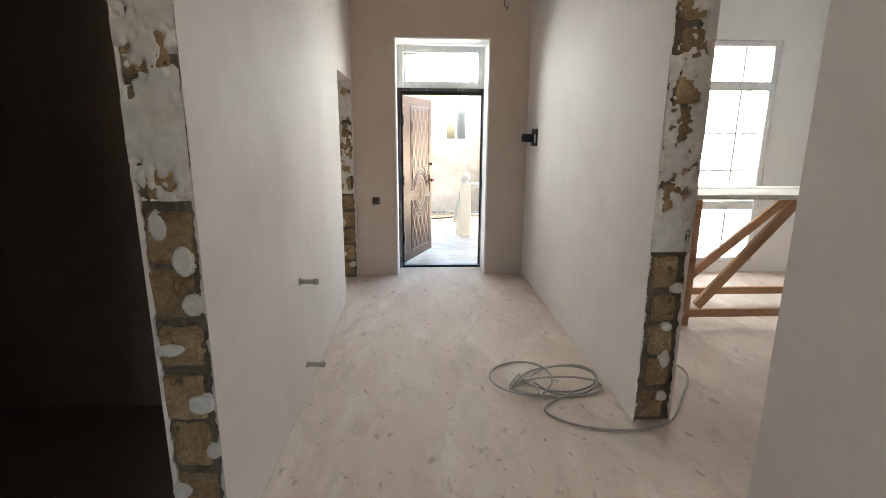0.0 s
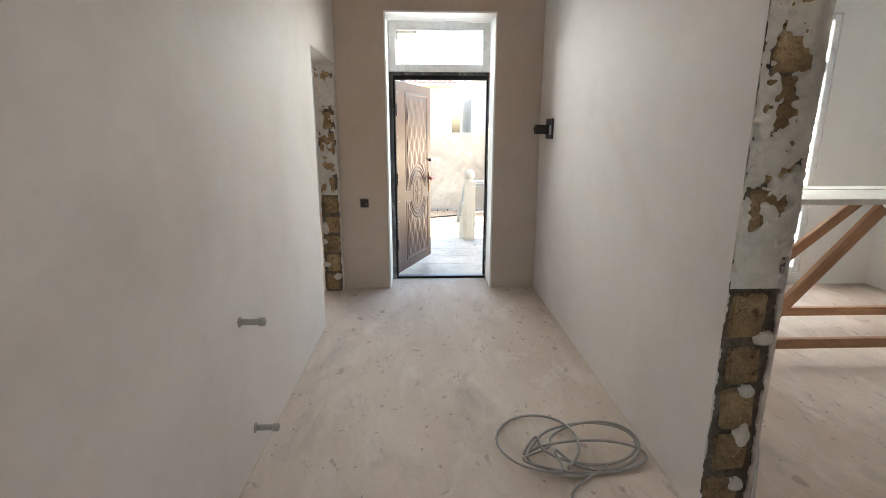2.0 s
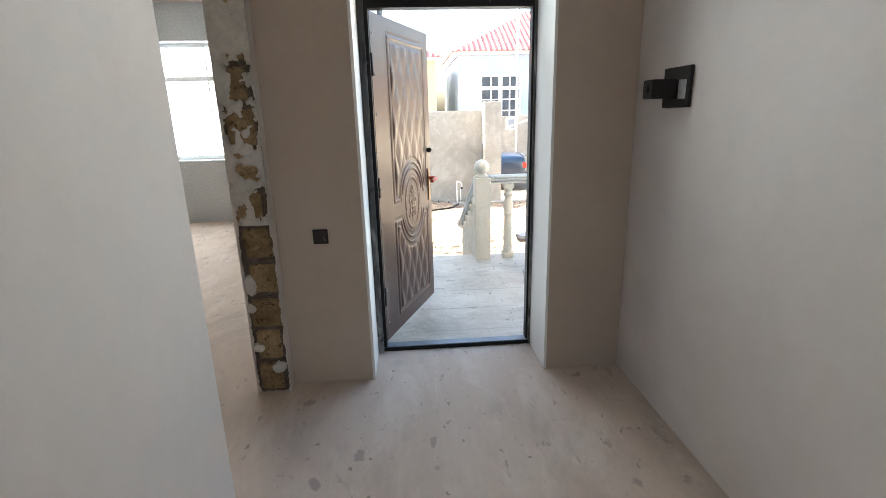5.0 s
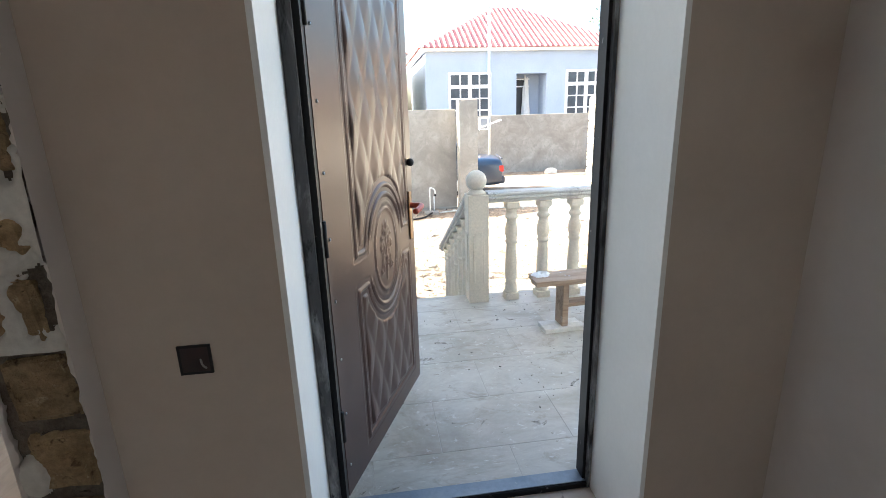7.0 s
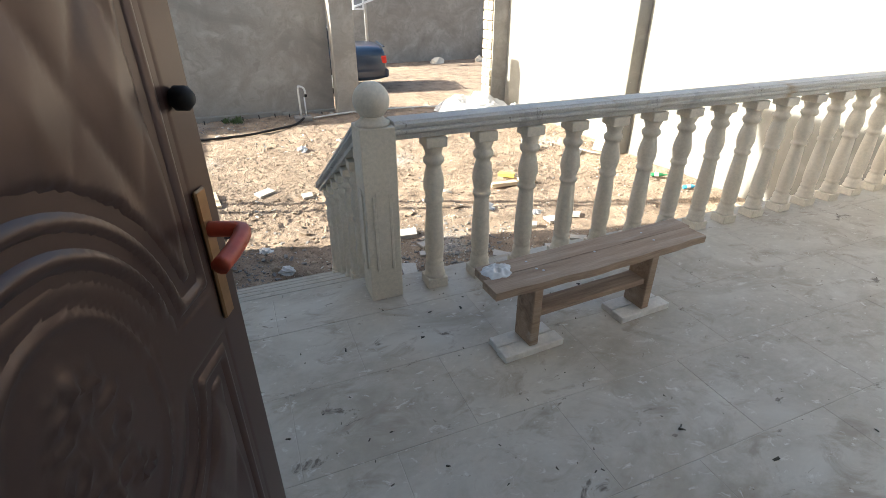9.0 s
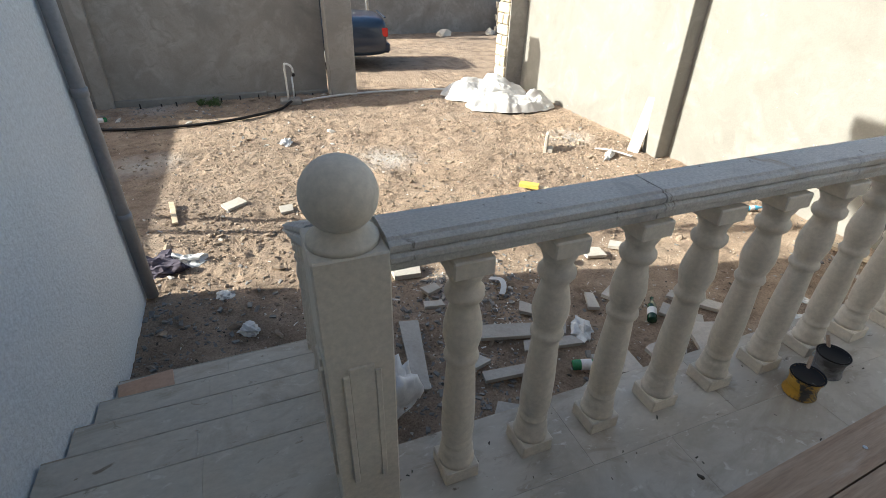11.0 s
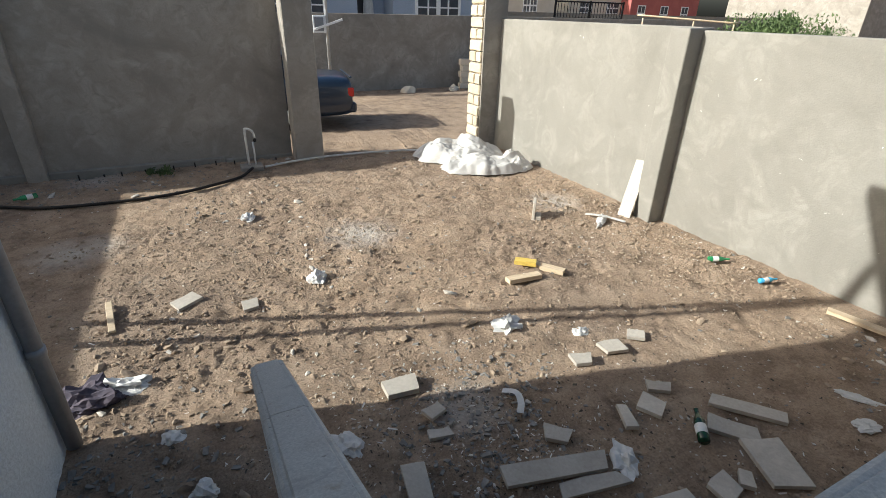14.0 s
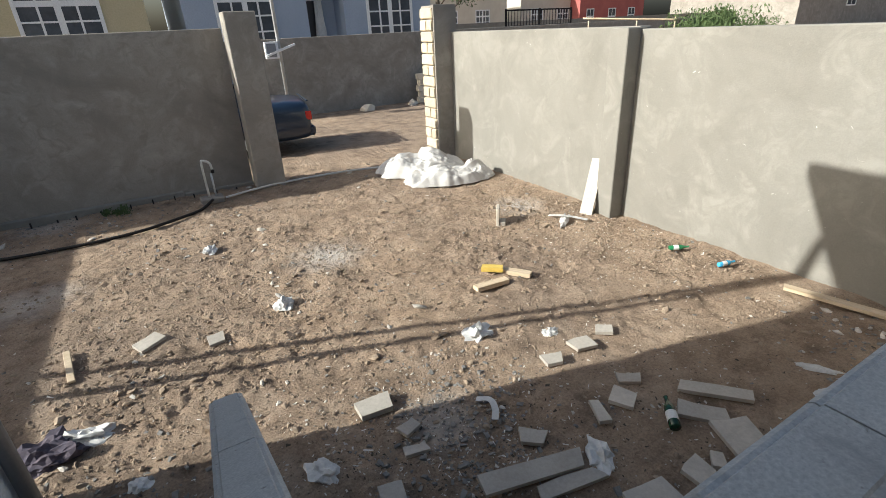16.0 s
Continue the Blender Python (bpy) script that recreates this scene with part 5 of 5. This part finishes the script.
rubble("sand_clods", YARD, 14000, 0.0135, CLOD, "clods of trodden sand all over the yard", 1, ((2, 11.8, 1.0), (1, 13, 1.0), (0.6, 12, 0.7), (4.8, 12.5, 0.8), (5.6, 11, 0.6), (3, 16.4, 0.5), (5.7, 13.5, 0.7)), 0.7, 1.15, True)
rubble("earth_crumbs", YARD, 7000, 0.0065, DARK_CLOD, "crumbs of damp dark earth over the yard", 15, SPOTS + ((1.0, 12.5, 1.2), (4.5, 11.8, 1.0), (3.2, 14.5, 1.2)), 0.6, 1.15, True)
rubble("stone_chips", YARD, 2400, 0.0068, CHIP, "pale stone chips and splinters strewn over the yard", 2, SPOTS)
rubble("pale_splinters", YARD, 600, 0.0045, WHITE_CHIP, "thin white tile splinters strewn over the yard", 6, SPOTS, 0.7, 4.0)
rubble("grey_rubble", YARD, 2600, 0.013, GREY_CHIP, "grey cement rubble on the sand", 3, ((2.2, 9.8, 0.3), (1.8, 9.3, 0.35), (0.2, 10.4, 0.3), (1.6, 8.7, 0.4), (0.6, 16.4, 0.8), (-0.8, 16.5, 0.6), (2.3, 10.2, 0.3), (5.5, 8.9, 0.35)), 0.8)
rubble("lumps", YARD, 900, 0.026, CLOD, "larger lumps of dry earth", 7, ((2, 12.2, 0.6), (0.1, 11.3, 0.4), (3.5, 16.5, 0.4), (1.2, 14.2, 0.5), (5.4, 12.6, 0.4)), 0.5, 1.2, True)
rubble("loose_stones", YARD, 90, 0.032, CHIP, "loose pale stones on the sand", 4, ((1.8, 12.4, 0.3), (1.2, 14.2, 0.5), (0.0, 11.6, 0.4), (0.2, 16.2, 0.7), (5.5, 8.9, 0.3)), 0.6, 1.2, True)
rubble("leaf_crumbs", (-0.1, 4.5, 6.1, 8.15), 170, 0.0035, DARK_CRUMB, "dark leaf crumbs and grit on the terrace", 8, ((0.8, 7.4, 0.3), (1.2, 6.8, 0.35), (1.4, 7.9, 0.2), (1.9, 7.9, 0.3)), 0.6, 2.2, level=TER)
rubble("dark_litter", YARD, 2400, 0.0055, DARK_CRUMB, "dark scraps of dry leaf and earth over the yard", 12, SPOTS + ((0.0, 11.2, 0.4), (0.5, 16.4, 0.7), (1.5, 13, 1.0)), 0.6, 1.8)
rubble("plaster_crumbs", (-0.45, 1.35, 0.6, 5.5), 160, 0.004, CHIP, "plaster crumbs on the screed", 9, (), 0.0, 1.5, level=0.0)
stakes = random.Random(2)
tagged(boxes("rebar_stubs", PLASTIC_DARK, [(x, x + 0.02, 16.68, 16.7, GND - 0.05, GND + 0.02 + stakes.uniform(0, 0.06)) for x in [-0.9 + 0.32 * k + stakes.uniform(-0.05, 0.05) for k in range(10)]]), "row of rusty rod stubs along the wall foot", "rods", kind="stuff")

# ---- lane: car, pole, stones ----


def sedan():
    c = tagged(empty("car", pose(4.1, 19.35, GND, 0, 0, 172) @ Matrix.Scale(1.06, 4)), "dark blue saloon car parked in the lane", "car")
    PAINT = surface("dark_blue_paint", (0.008, 0.02, 0.045), (0.013, 0.028, 0.058), 1.5, 60, 0.3, 0.0)
    PAINT.node_tree.nodes["Principled BSDF"].inputs["Coat Weight"].default_value = 0.5
    GLASS_DARK = surface("car_glass", (0.02, 0.025, 0.03), (0.03, 0.035, 0.04), 2, 20, 0.05, 0.0)
    LAMP_RED = surface("red_lamp", (0.45, 0.02, 0.015), (0.55, 0.03, 0.02), 9, 30, 0.2, 0.0)
    RUBBER = surface("tyre_rubber", (0.015, 0.015, 0.015), (0.03, 0.029, 0.028), 9, 40, 0.85, 0.1, 0.002)
    # sections along x: x, half width, z low, z belt, z top
    low = [(0.0, 0.76, 0.36, 0.86), (0.025, 0.82, 0.28, 0.97), (0.12, 0.85, 0.24, 1.03), (0.5, 0.86, 0.22, 1.05), (0.95, 0.87, 0.22, 1.06), (2.2, 0.88, 0.2, 0.98), (3.3, 0.87, 0.22, 0.95), (4.1, 0.82, 0.25, 0.84), (4.35, 0.72, 0.32, 0.7)]
    bm = bmesh.new()
    rings = []
    for x, w, z0, z1 in low:
        prof = [(-w * 0.9, z0), (-w, z0 + 0.12), (-w * 1.0, (z0 + z1) / 2 + 0.05), (-w * 0.97, z1 - 0.08), (-w * 0.88, z1), (0, z1 + 0.025), (w * 0.88, z1), (w * 0.97, z1 - 0.08), (w, (z0 + z1) / 2 + 0.05), (w, z0 + 0.12), (w * 0.9, z0)]
        rings.append([bm.verts.new((x, y, z)) for y, z in prof])
    for a, b in zip(rings, rings[1:]):
        for k in range(len(a)):
            bm.faces.new((a[k], a[(k + 1) % len(a)], b[(k + 1) % len(a)], b[k]))
    bm.faces.new(rings[0])
    bm.faces.new(rings[-1][::-1])
    bmesh.ops.recalc_face_normals(bm, faces=bm.faces[:])
    body = finish(bm, "body", PAINT, c, True)
    mod = body.modifiers.new("round", "SUBSURF")
    mod.levels = mod.render_levels = 1
    bm = bmesh.new()
    rings = []
    for x, w, z in ((0.75, 0.78, 0.98), (1.25, 0.66, 1.36), (1.9, 0.65, 1.42), (2.5, 0.66, 1.36), (3.2, 0.76, 0.96)):
        rings.append([bm.verts.new(p) for p in ((x, -0.8, 0.95), (x, -w, z - 0.04), (x, -w * 0.85, z), (x, w * 0.85, z), (x, w, z - 0.04), (x, 0.8, 0.95))])
    for a, b in zip(rings, rings[1:]):
        for k in range(5):
            bm.faces.new((a[k], a[k + 1], b[k + 1], b[k]))
    bmesh.ops.recalc_face_normals(bm, faces=bm.faces[:])
    finish(bm, "cabin_glass", GLASS_DARK, c, True)
    boxes("roof", PAINT, [(1.2, 2.5, -0.6, 0.6, 1.395, 1.425)], c, 0.012)
    boxes("boot_lip", PAINT, [(0.0, 0.05, -0.7, 0.7, 1.0, 1.03)], c, 0.012)
    boxes("bumper", PAINT, [(-0.06, 0.12, -0.8, 0.8, 0.34, 0.54)], c, 0.04)
    for s in (-1, 1):
        boxes("tail_lamp", LAMP_RED, [(-0.012, 0.12, s * 0.55, s * 0.83, 0.66, 0.83)], c, 0.015)
    boxes("number_plate", SHEET, [(-0.015, 0.01, -0.26, 0.26, 0.62, 0.73)], c, 0.004)
    for x in (1.15, 3.6):
        for s in (-1, 1):
            w = empty("wheel", pose(x, s * 0.79, 0.31, 90, 0, 0))
            w.parent = c
            lathe("tyre", RUBBER, [(0.2, -0.09), (0.29, -0.1), (0.31, -0.06), (0.31, 0.06), (0.29, 0.1), (0.2, 0.09)], 24, w)
            lathe("rim", GALV, [(0.2, -0.095), (0.19, -0.07), (0.05, -0.085), (0.05, 0.085), (0.19, 0.07), (0.2, 0.095)], 18, w)
    return c


sedan()
pole = tagged(empty("utility_pole", pose(4.7, 23.2, GND)), "slim pale steel pole with a meter box", "pole")
tube("mast", GALV, [(0, 0, 0), (0, 0, 9.0)], 0.05, 10, pole)
boxes("meter_box", PVC, [(-0.42, -0.05, -0.12, 0.02, 1.75, 2.2)], pole, 0.01)
boxes("meter_door", PIPE_GREY, [(-0.38, -0.12, -0.128, -0.12, 1.8, 2.15)], pole, 0.004)
boxes("arm", PVC, [(-0.35, 0.5, -0.16, -0.1, -0.03, 0.03)], pole, 0.006, pose(-0.05, 0, 1.95, 0, -18, 0))
stack = [block_mesh("stacked_block", 0.4, 0.2, 0.19, 0.008, 70 + k) for k in range(3)]
for me in stack:
    me.materials.append(CAST)
for k in range(5):
    for i in range(2):
        b = new("stacked_block", stack[(k + i) % 3])
        b.matrix_basis = pose(9.35 + i * 0.42 + 0.06 * (k % 2), 23.3, GND + 0.1 + 0.19 * k, 0, 0, random.uniform(-8, 8))
        tagged(b, "pale limestone building block in a stack", "block", "stacked blocks")
for x, y, s in ((7.2, 23.2, 0.22), (8.9, 23.3, 0.16), (8.75, 23.0, 0.1)):
    tagged(crumple("white_stone", CAST, pose(x, y, GND), s, s * 0.8, s * 0.8, int(s * 100), 0.3, 2), "pale boulder by the lane wall", "stone")

# ---- houses across the lane ----
BLUE_PAINT = surface("pale_blue_paint", (0.33, 0.39, 0.49), (0.39, 0.45, 0.55), 0.8, 20, 0.8, 0.05, 0.004)
YELLOW_PAINT = surface("ochre_paint", (0.50, 0.44, 0.28), (0.57, 0.50, 0.33), 0.8, 20, 0.8, 0.05, 0.004)
RED_TILE = surface("red_metal_roof", (0.36, 0.11, 0.1), (0.44, 0.16, 0.14), 1.2, 20, 0.6, 0.05, 0.004)
GREY_ROOF = surface("grey_roof", (0.13, 0.135, 0.14), (0.19, 0.195, 0.2), 1.2, 20, 0.7, 0.05, 0.004)
CREAM_PAINT = surface("cream_paint", (0.55, 0.5, 0.42), (0.64, 0.59, 0.5), 0.8, 20, 0.8, 0.05, 0.004)
RED_PAINT = surface("brick_red_paint", (0.35, 0.1, 0.09), (0.42, 0.13, 0.11), 0.8, 20, 0.8, 0.05, 0.004)
DARK_IN = surface("dark_interior", (0.03, 0.03, 0.035), (0.05, 0.05, 0.055), 2, 20, 0.6, 0.0)
WINDOW_DARK = surface("window_pane_dark", (0.05, 0.06, 0.075), (0.09, 0.1, 0.12), 2, 10, 0.08, 0.0)


def house_window(h, x0, x1, z0, z1, y, cols, rows):
    w = empty("window")
    w.parent = h
    boxes("frame", PVC, [(x0 - 0.12, x0, y - 0.06, y, z0 - 0.12, z1 + 0.12), (x1, x1 + 0.12, y - 0.06, y, z0 - 0.12, z1 + 0.12), (x0, x1, y - 0.06, y, z1, z1 + 0.12), (x0, x1, y - 0.06, y, z0 - 0.12, z0)], w)
    boxes("pane", WINDOW_DARK, [(x0, x1, y - 0.025, y - 0.005, z0, z1)], w)
    bars = [(x0 + (x1 - x0) * k / cols - (0.1 if k % 2 == 0 else 0.035), x0 + (x1 - x0) * k / cols + (0.1 if k % 2 == 0 else 0.035), y - 0.05, y - 0.026, z0, z1) for k in range(1, cols)]
    bars += [(x0, x1, y - 0.047, y - 0.027, z0 + (z1 - z0) * k / rows - (0.09 if k == rows - 1 else 0.03), z0 + (z1 - z0) * k / rows + (0.09 if k == rows - 1 else 0.03)) for k in range(1, rows)]
    boxes("glazing_bar", PVC, bars, w)


def hip_roof(h, x0, x1, y0, y1, z, rise, mat, ribs=0):
    bm = bmesh.new()
    d = min(x1 - x0, y1 - y0) / 2
    cx = [(x0 + d, (y0 + y1) / 2), (x1 - d, (y0 + y1) / 2)]
    c = [bm.verts.new(p) for p in ((x0, y0, z), (x1, y0, z), (x1, y1, z), (x0, y1, z))]
    r = [bm.verts.new((px, py, z + rise)) for px, py in cx]
    for f in ((c[0], c[1], r[1], r[0]), (c[1], c[2], r[1]), (c[2], c[3], r[0], r[1]), (c[3], c[0], r[0]), (c[3], c[2], c[1], c[0])):
        bm.faces.new(f)
    finish(bm, "roof", mat, h)
    if ribs:
        bm = bmesh.new()
        n = int((x1 - x0) / ribs)
        for k in range(1, n):
            x = x0 + (x1 - x0) * k / n
            t = min(1.0, (x - x0) / d, (x1 - x) / d)
            a, b = Vector((x, y0, z)), Vector((x, y0 + d * t, z + rise * t))
            w = Vector((0.05, 0, 0))
            up = Vector((0, -0.03, 0.05))
            v = [bm.verts.new(q) for q in (a - w, a + w, b + w, b - w, a + up, b + up)]
            bm.faces.new((v[0], v[4], v[5], v[3]))
            bm.faces.new((v[4], v[1], v[2], v[5]))
        finish(bm, "roof_rib", mat, h)


def house(name, x0, x1, y0, y1, z1, wall, roof, rise, label, m=None, windows=(), door=None, ribs=0, base=GND):
    h = tagged(empty(name, m), label, "house")
    parts = [(x0, x1, y0, y1, base - 0.3, z1)]
    if door:
        a, b, zt, dep = door
        parts = [(x0, a, y0, y1, base - 0.3, z1), (b, x1, y0, y1, base - 0.3, z1), (a, b, y0, y1, zt, z1), (a, b, y0 + dep, y1, base - 0.3, zt)]
        boxes("door", DARK_IN, [(a + 0.1, a + (b - a) * 0.6, y0 + dep - 0.05, y0 + dep - 0.01, base, zt - 0.15)], h)
        boxes("door_light", PVC, [(a + 0.15, a + (b - a) * 0.65, y0 + dep - 0.1, y0 + dep - 0.05, zt - 0.62, zt - 0.55), (a + 0.15, a + (b - a) * 0.65, y0 + dep - 0.1, y0 + dep - 0.05, zt - 0.25, zt - 0.18)], h)
        crm = crumple("door_sheet", SHEET, pose(a + (b - a) * 0.5, y0 + dep - 0.2, base + 1.6), 0.2, 0.08, 2.1, 77, 0.3, 3)
        crm.parent = h
    boxes("wall", wall, parts, h)
    boxes("cornice", PVC, [(x0 - 0.25, x1 + 0.25, y0 - 0.25, y1 + 0.25, z1, z1 + 0.16)], h, 0.02)
    hip_roof(h, x0 - 0.35, x1 + 0.35, y0 - 0.35, y1 + 0.35, z1 + 0.16, rise, roof, ribs)
    for w in windows:
        house_window(h, *w)
    return h


house("house", 3.08, 13.6, 30, 39, 4.35, BLUE_PAINT, RED_TILE, 2.7, "pale blue single-storey house with a red metal roof",
      windows=((4.32, 6.3, 0.95, 3.25, 30, 4, 4), (10.5, 12.5, 0.95, 3.3, 30, 4, 4)), door=(7.75, 9.35, 3.27, 1.2), ribs=0.28)
house("house", -7.5, 1.9, 30, 39, 4.1, YELLOW_PAINT, RED_TILE, 2.4, "ochre single-storey house beside the blue one", windows=((-1.75, 0.45, 1.0, 3.2, 30, 4, 4), (-6.2, -4.2, 1.0, 3.2, 30, 4, 4)), ribs=0.28)
house("house", 34, 46, 66, 76, 5.0, CREAM_PAINT, GREY_ROOF, 3.0, "cream house with a dark grey roof far off", windows=((36, 38, 1, 3, 66, 4, 3), (41, 43, 1, 3, 66, 4, 3)))
house("house", 50, 62, 68, 78, 5.2, CREAM_PAINT, GREY_ROOF, 3.4, "pale house with a dark grey roof far off", windows=((52, 54, 1, 3, 68, 4, 3), (57, 59, 1, 3, 68, 4, 3)))
house("house", 59.5, 73.5, 66, 76, 8.2, RED_PAINT, GREY_ROOF, 2.5, "two-storey red house with white windows far off", windows=((61, 62.3, 0.8, 2.7, 66, 2, 2), (65.6, 67.0, 0.6, 2.7, 66, 2, 2), (70, 71.3, 0.8, 2.7, 66, 2, 2), (61, 62.3, 4.4, 6.4, 66, 2, 2), (65.6, 67.0, 4.4, 6.4, 66, 2, 2)))
house("house", 57, 92, 35, 49, 7.5, CONCRETE, GREY_ROOF, 2.4, "long unpainted grey rendered house beyond the bushes", windows=((66.5, 68.3, 1.6, 3.6, 35, 2, 2), (76, 78, 1.6, 3.6, 35, 2, 2)))
house("house", 28, 33, 82, 90, 4.5, CREAM_PAINT, GREY_ROOF, 2.6, "pale house with a grey roof far off", windows=((29, 31, 1, 3, 82, 4, 3),))
balc = tagged(empty("iron_railing", pose(18, 30, 0)), "black iron railing beyond the yard wall", "railing")
boxes("rail", BLACK_STEEL, [(0, 4.6, -0.03, 0.03, 1.95, 2.02), (0, 4.6, -0.03, 0.03, 1.2, 1.26)], balc)
for k in (0, 2.25, 4.52):
    boxes("post", BLACK_STEEL, [(k, k + 0.08, -0.04, 0.04, GND, 2.05)], balc)
boxes("bar", BLACK_STEEL, [(0.2 + 0.2 * k, 0.225 + 0.2 * k, -0.012, 0.012, 1.26, 1.95) for k in range(22)], balc)
boxes("panel", BLACK_STEEL, [(0, 4.6, 0.04, 0.06, GND, 1.2)], balc)
structure(boxes("wall_lane_far", CONCRETE_PALE, [(14, 90, 44, 44.3, GND - 0.3, 1.5)]), "long pale boundary wall", "wall")

# ---- greenery ----
LEAF = surface("leaf_green", (0.05, 0.085, 0.025), (0.085, 0.13, 0.04), 3, 20, 0.7, 0.0, vary=0.1)
BARK = surface("bark", (0.12, 0.09, 0.065), (0.2, 0.16, 0.12), 8, 40, 0.95, 0.4, 0.01)


def leaf_mass(name, centres, count, size, seed, parent=None):
    rnd = random.Random(seed)
    bm = bmesh.new()
    for _ in range(count):
        c, r = rnd.choice(centres)
        d = Vector((rnd.gauss(0, 1), rnd.gauss(0, 1), rnd.gauss(0, 0.8)))
        p = Vector(c) + d.normalized() * r * rnd.random() ** 0.5
        q = Matrix.Translation(p) @ Euler([rnd.uniform(0, 6.3) for _ in range(3)]).to_matrix().to_4x4()
        s = size * rnd.uniform(0.6, 1.4)
        bm.faces.new([bm.verts.new(q @ Vector(v)) for v in ((-s, 0, 0), (0, -s * 0.45, 0.1 * s), (s, 0, 0), (0, s * 0.45, 0.1 * s))])
    return finish(bm, name, LEAF, parent)


def tree(x, y, h):
    t = tagged(empty("tree", pose(x, y, GND)), "thin airy tree with sparse leaves", "tree")
    rnd = random.Random(12)
    bm_pts = [(0, 0, 0), (0.08, 0, h * 0.25), (-0.05, 0.05, h * 0.5), (0.1, 0, h * 0.8)]
    tube("trunk", BARK, smooth_path(bm_pts, 5), 0.13, 8, t)
    tips = []
    for k in range(11):
        z0 = h * (0.3 + 0.045 * k)
        a, L = k * 2.4, h * rnd.uniform(0.2, 0.34)
        tip = Vector((L * math.cos(a), L * math.sin(a), z0 + L * rnd.uniform(0.5, 1.0)))
        tube("limb", BARK, smooth_path([(0, 0, z0), tuple(tip * 0.5 + Vector((0, 0, z0 * 0.45))), tuple(tip)], 4), 0.045, 6, t)
        tips.append((tuple(tip), rnd.uniform(0.8, 1.3)))
        tips.append((tuple(tip * 0.8 + Vector((0, 0, z0 * 0.25))), 0.9))
    leaf_mass("foliage", tips, 8500, 0.085, 5, t)
    return t


tree(17.6, 36, 8.6)
bush = tagged(empty("bush", pose(14.3, 15.8, GND)), "wild green bushes above the boundary wall", "bush")
rnd = random.Random(8)
leaf_mass("foliage", [((rnd.uniform(-1.8, 1.8), rnd.uniform(-1, 1), 1.55 + rnd.uniform(0, 0.65)), rnd.uniform(0.35, 0.6)) for _ in range(26)], 20000, 0.038, 6, bush)
for k in range(9):
    tube("stem", BARK, [(-1.6 + k * 0.4, 0, 0), (-1.7 + k * 0.42, 0.1, 1.9)], 0.025, 5, bush)

fence = tagged(empty("pole_fence"), "thin timber rail on stakes beyond the yard wall", "fence")
tube("rail", WOOD_PALE, smooth_path([(10.9, 17.65, 1.42), (11.6, 16.9, 1.36), (12.6, 16.1, 1.29)], 5), 0.022, 7, fence)
for x, y in ((11.0, 17.55), (11.8, 16.75), (12.5, 16.2)):
    tube("stake", WOOD_PALE, [(x, y, GND), (x, y, 1.36)], 0.018, 7, fence)
weed = tagged(empty("weed", pose(0.25, 16.45, GND)), "small dark green weed at the foot of the wall", "weed")
leaf_mass("foliage", [((rnd.uniform(-0.16, 0.16), rnd.uniform(-0.08, 0.08), 0.06), rnd.uniform(0.05, 0.09)) for _ in range(8)], 500, 0.02, 16, weed)

# ---- terrace paving, last ----
paving = structure(empty("terrace_paving"), "dusty grey veined marble paving slabs", "paving")
unit = bpy.data.meshes.new("paving_slab")
bm = bmesh.new()
add_box(bm, -0.31, 0.31, -0.2, 0.2, -0.002, 0, 0.0)
bmesh.ops.bevel(bm, geom=[e for e in bm.edges if all(v.co.z > -0.001 for v in e.verts)], offset=0.001, segments=1, affect="EDGES")
bm.to_mesh(unit)
bm.free()
unit.materials.append(MARBLE)
rows = [(7.915, 8.21)] + [(7.915 - 0.408 * k, 7.915 - 0.408 * (k - 1)) for k in range(1, 5)] + [(6.02, 7.915 - 0.408 * 4)]
for j, (ya, yb) in enumerate(rows):
    x = -0.2 - (0.31 if j % 2 else 0)
    while x < RW:
        a, b = max(x, -0.145), min(x + 0.62, RW - 0.003)
        if b - a > 0.05:
            s = new("paving_slab", unit)
            s.parent = paving
            s.matrix_basis = Matrix.Translation(((a + b) / 2, (ya + yb) / 2, TER + random.uniform(-0.0004, 0.0004))) @ Matrix.Diagonal(((b - a - 0.002) / 0.62, (yb - ya - 0.002) / 0.4, 1, 1))
        x += 0.62
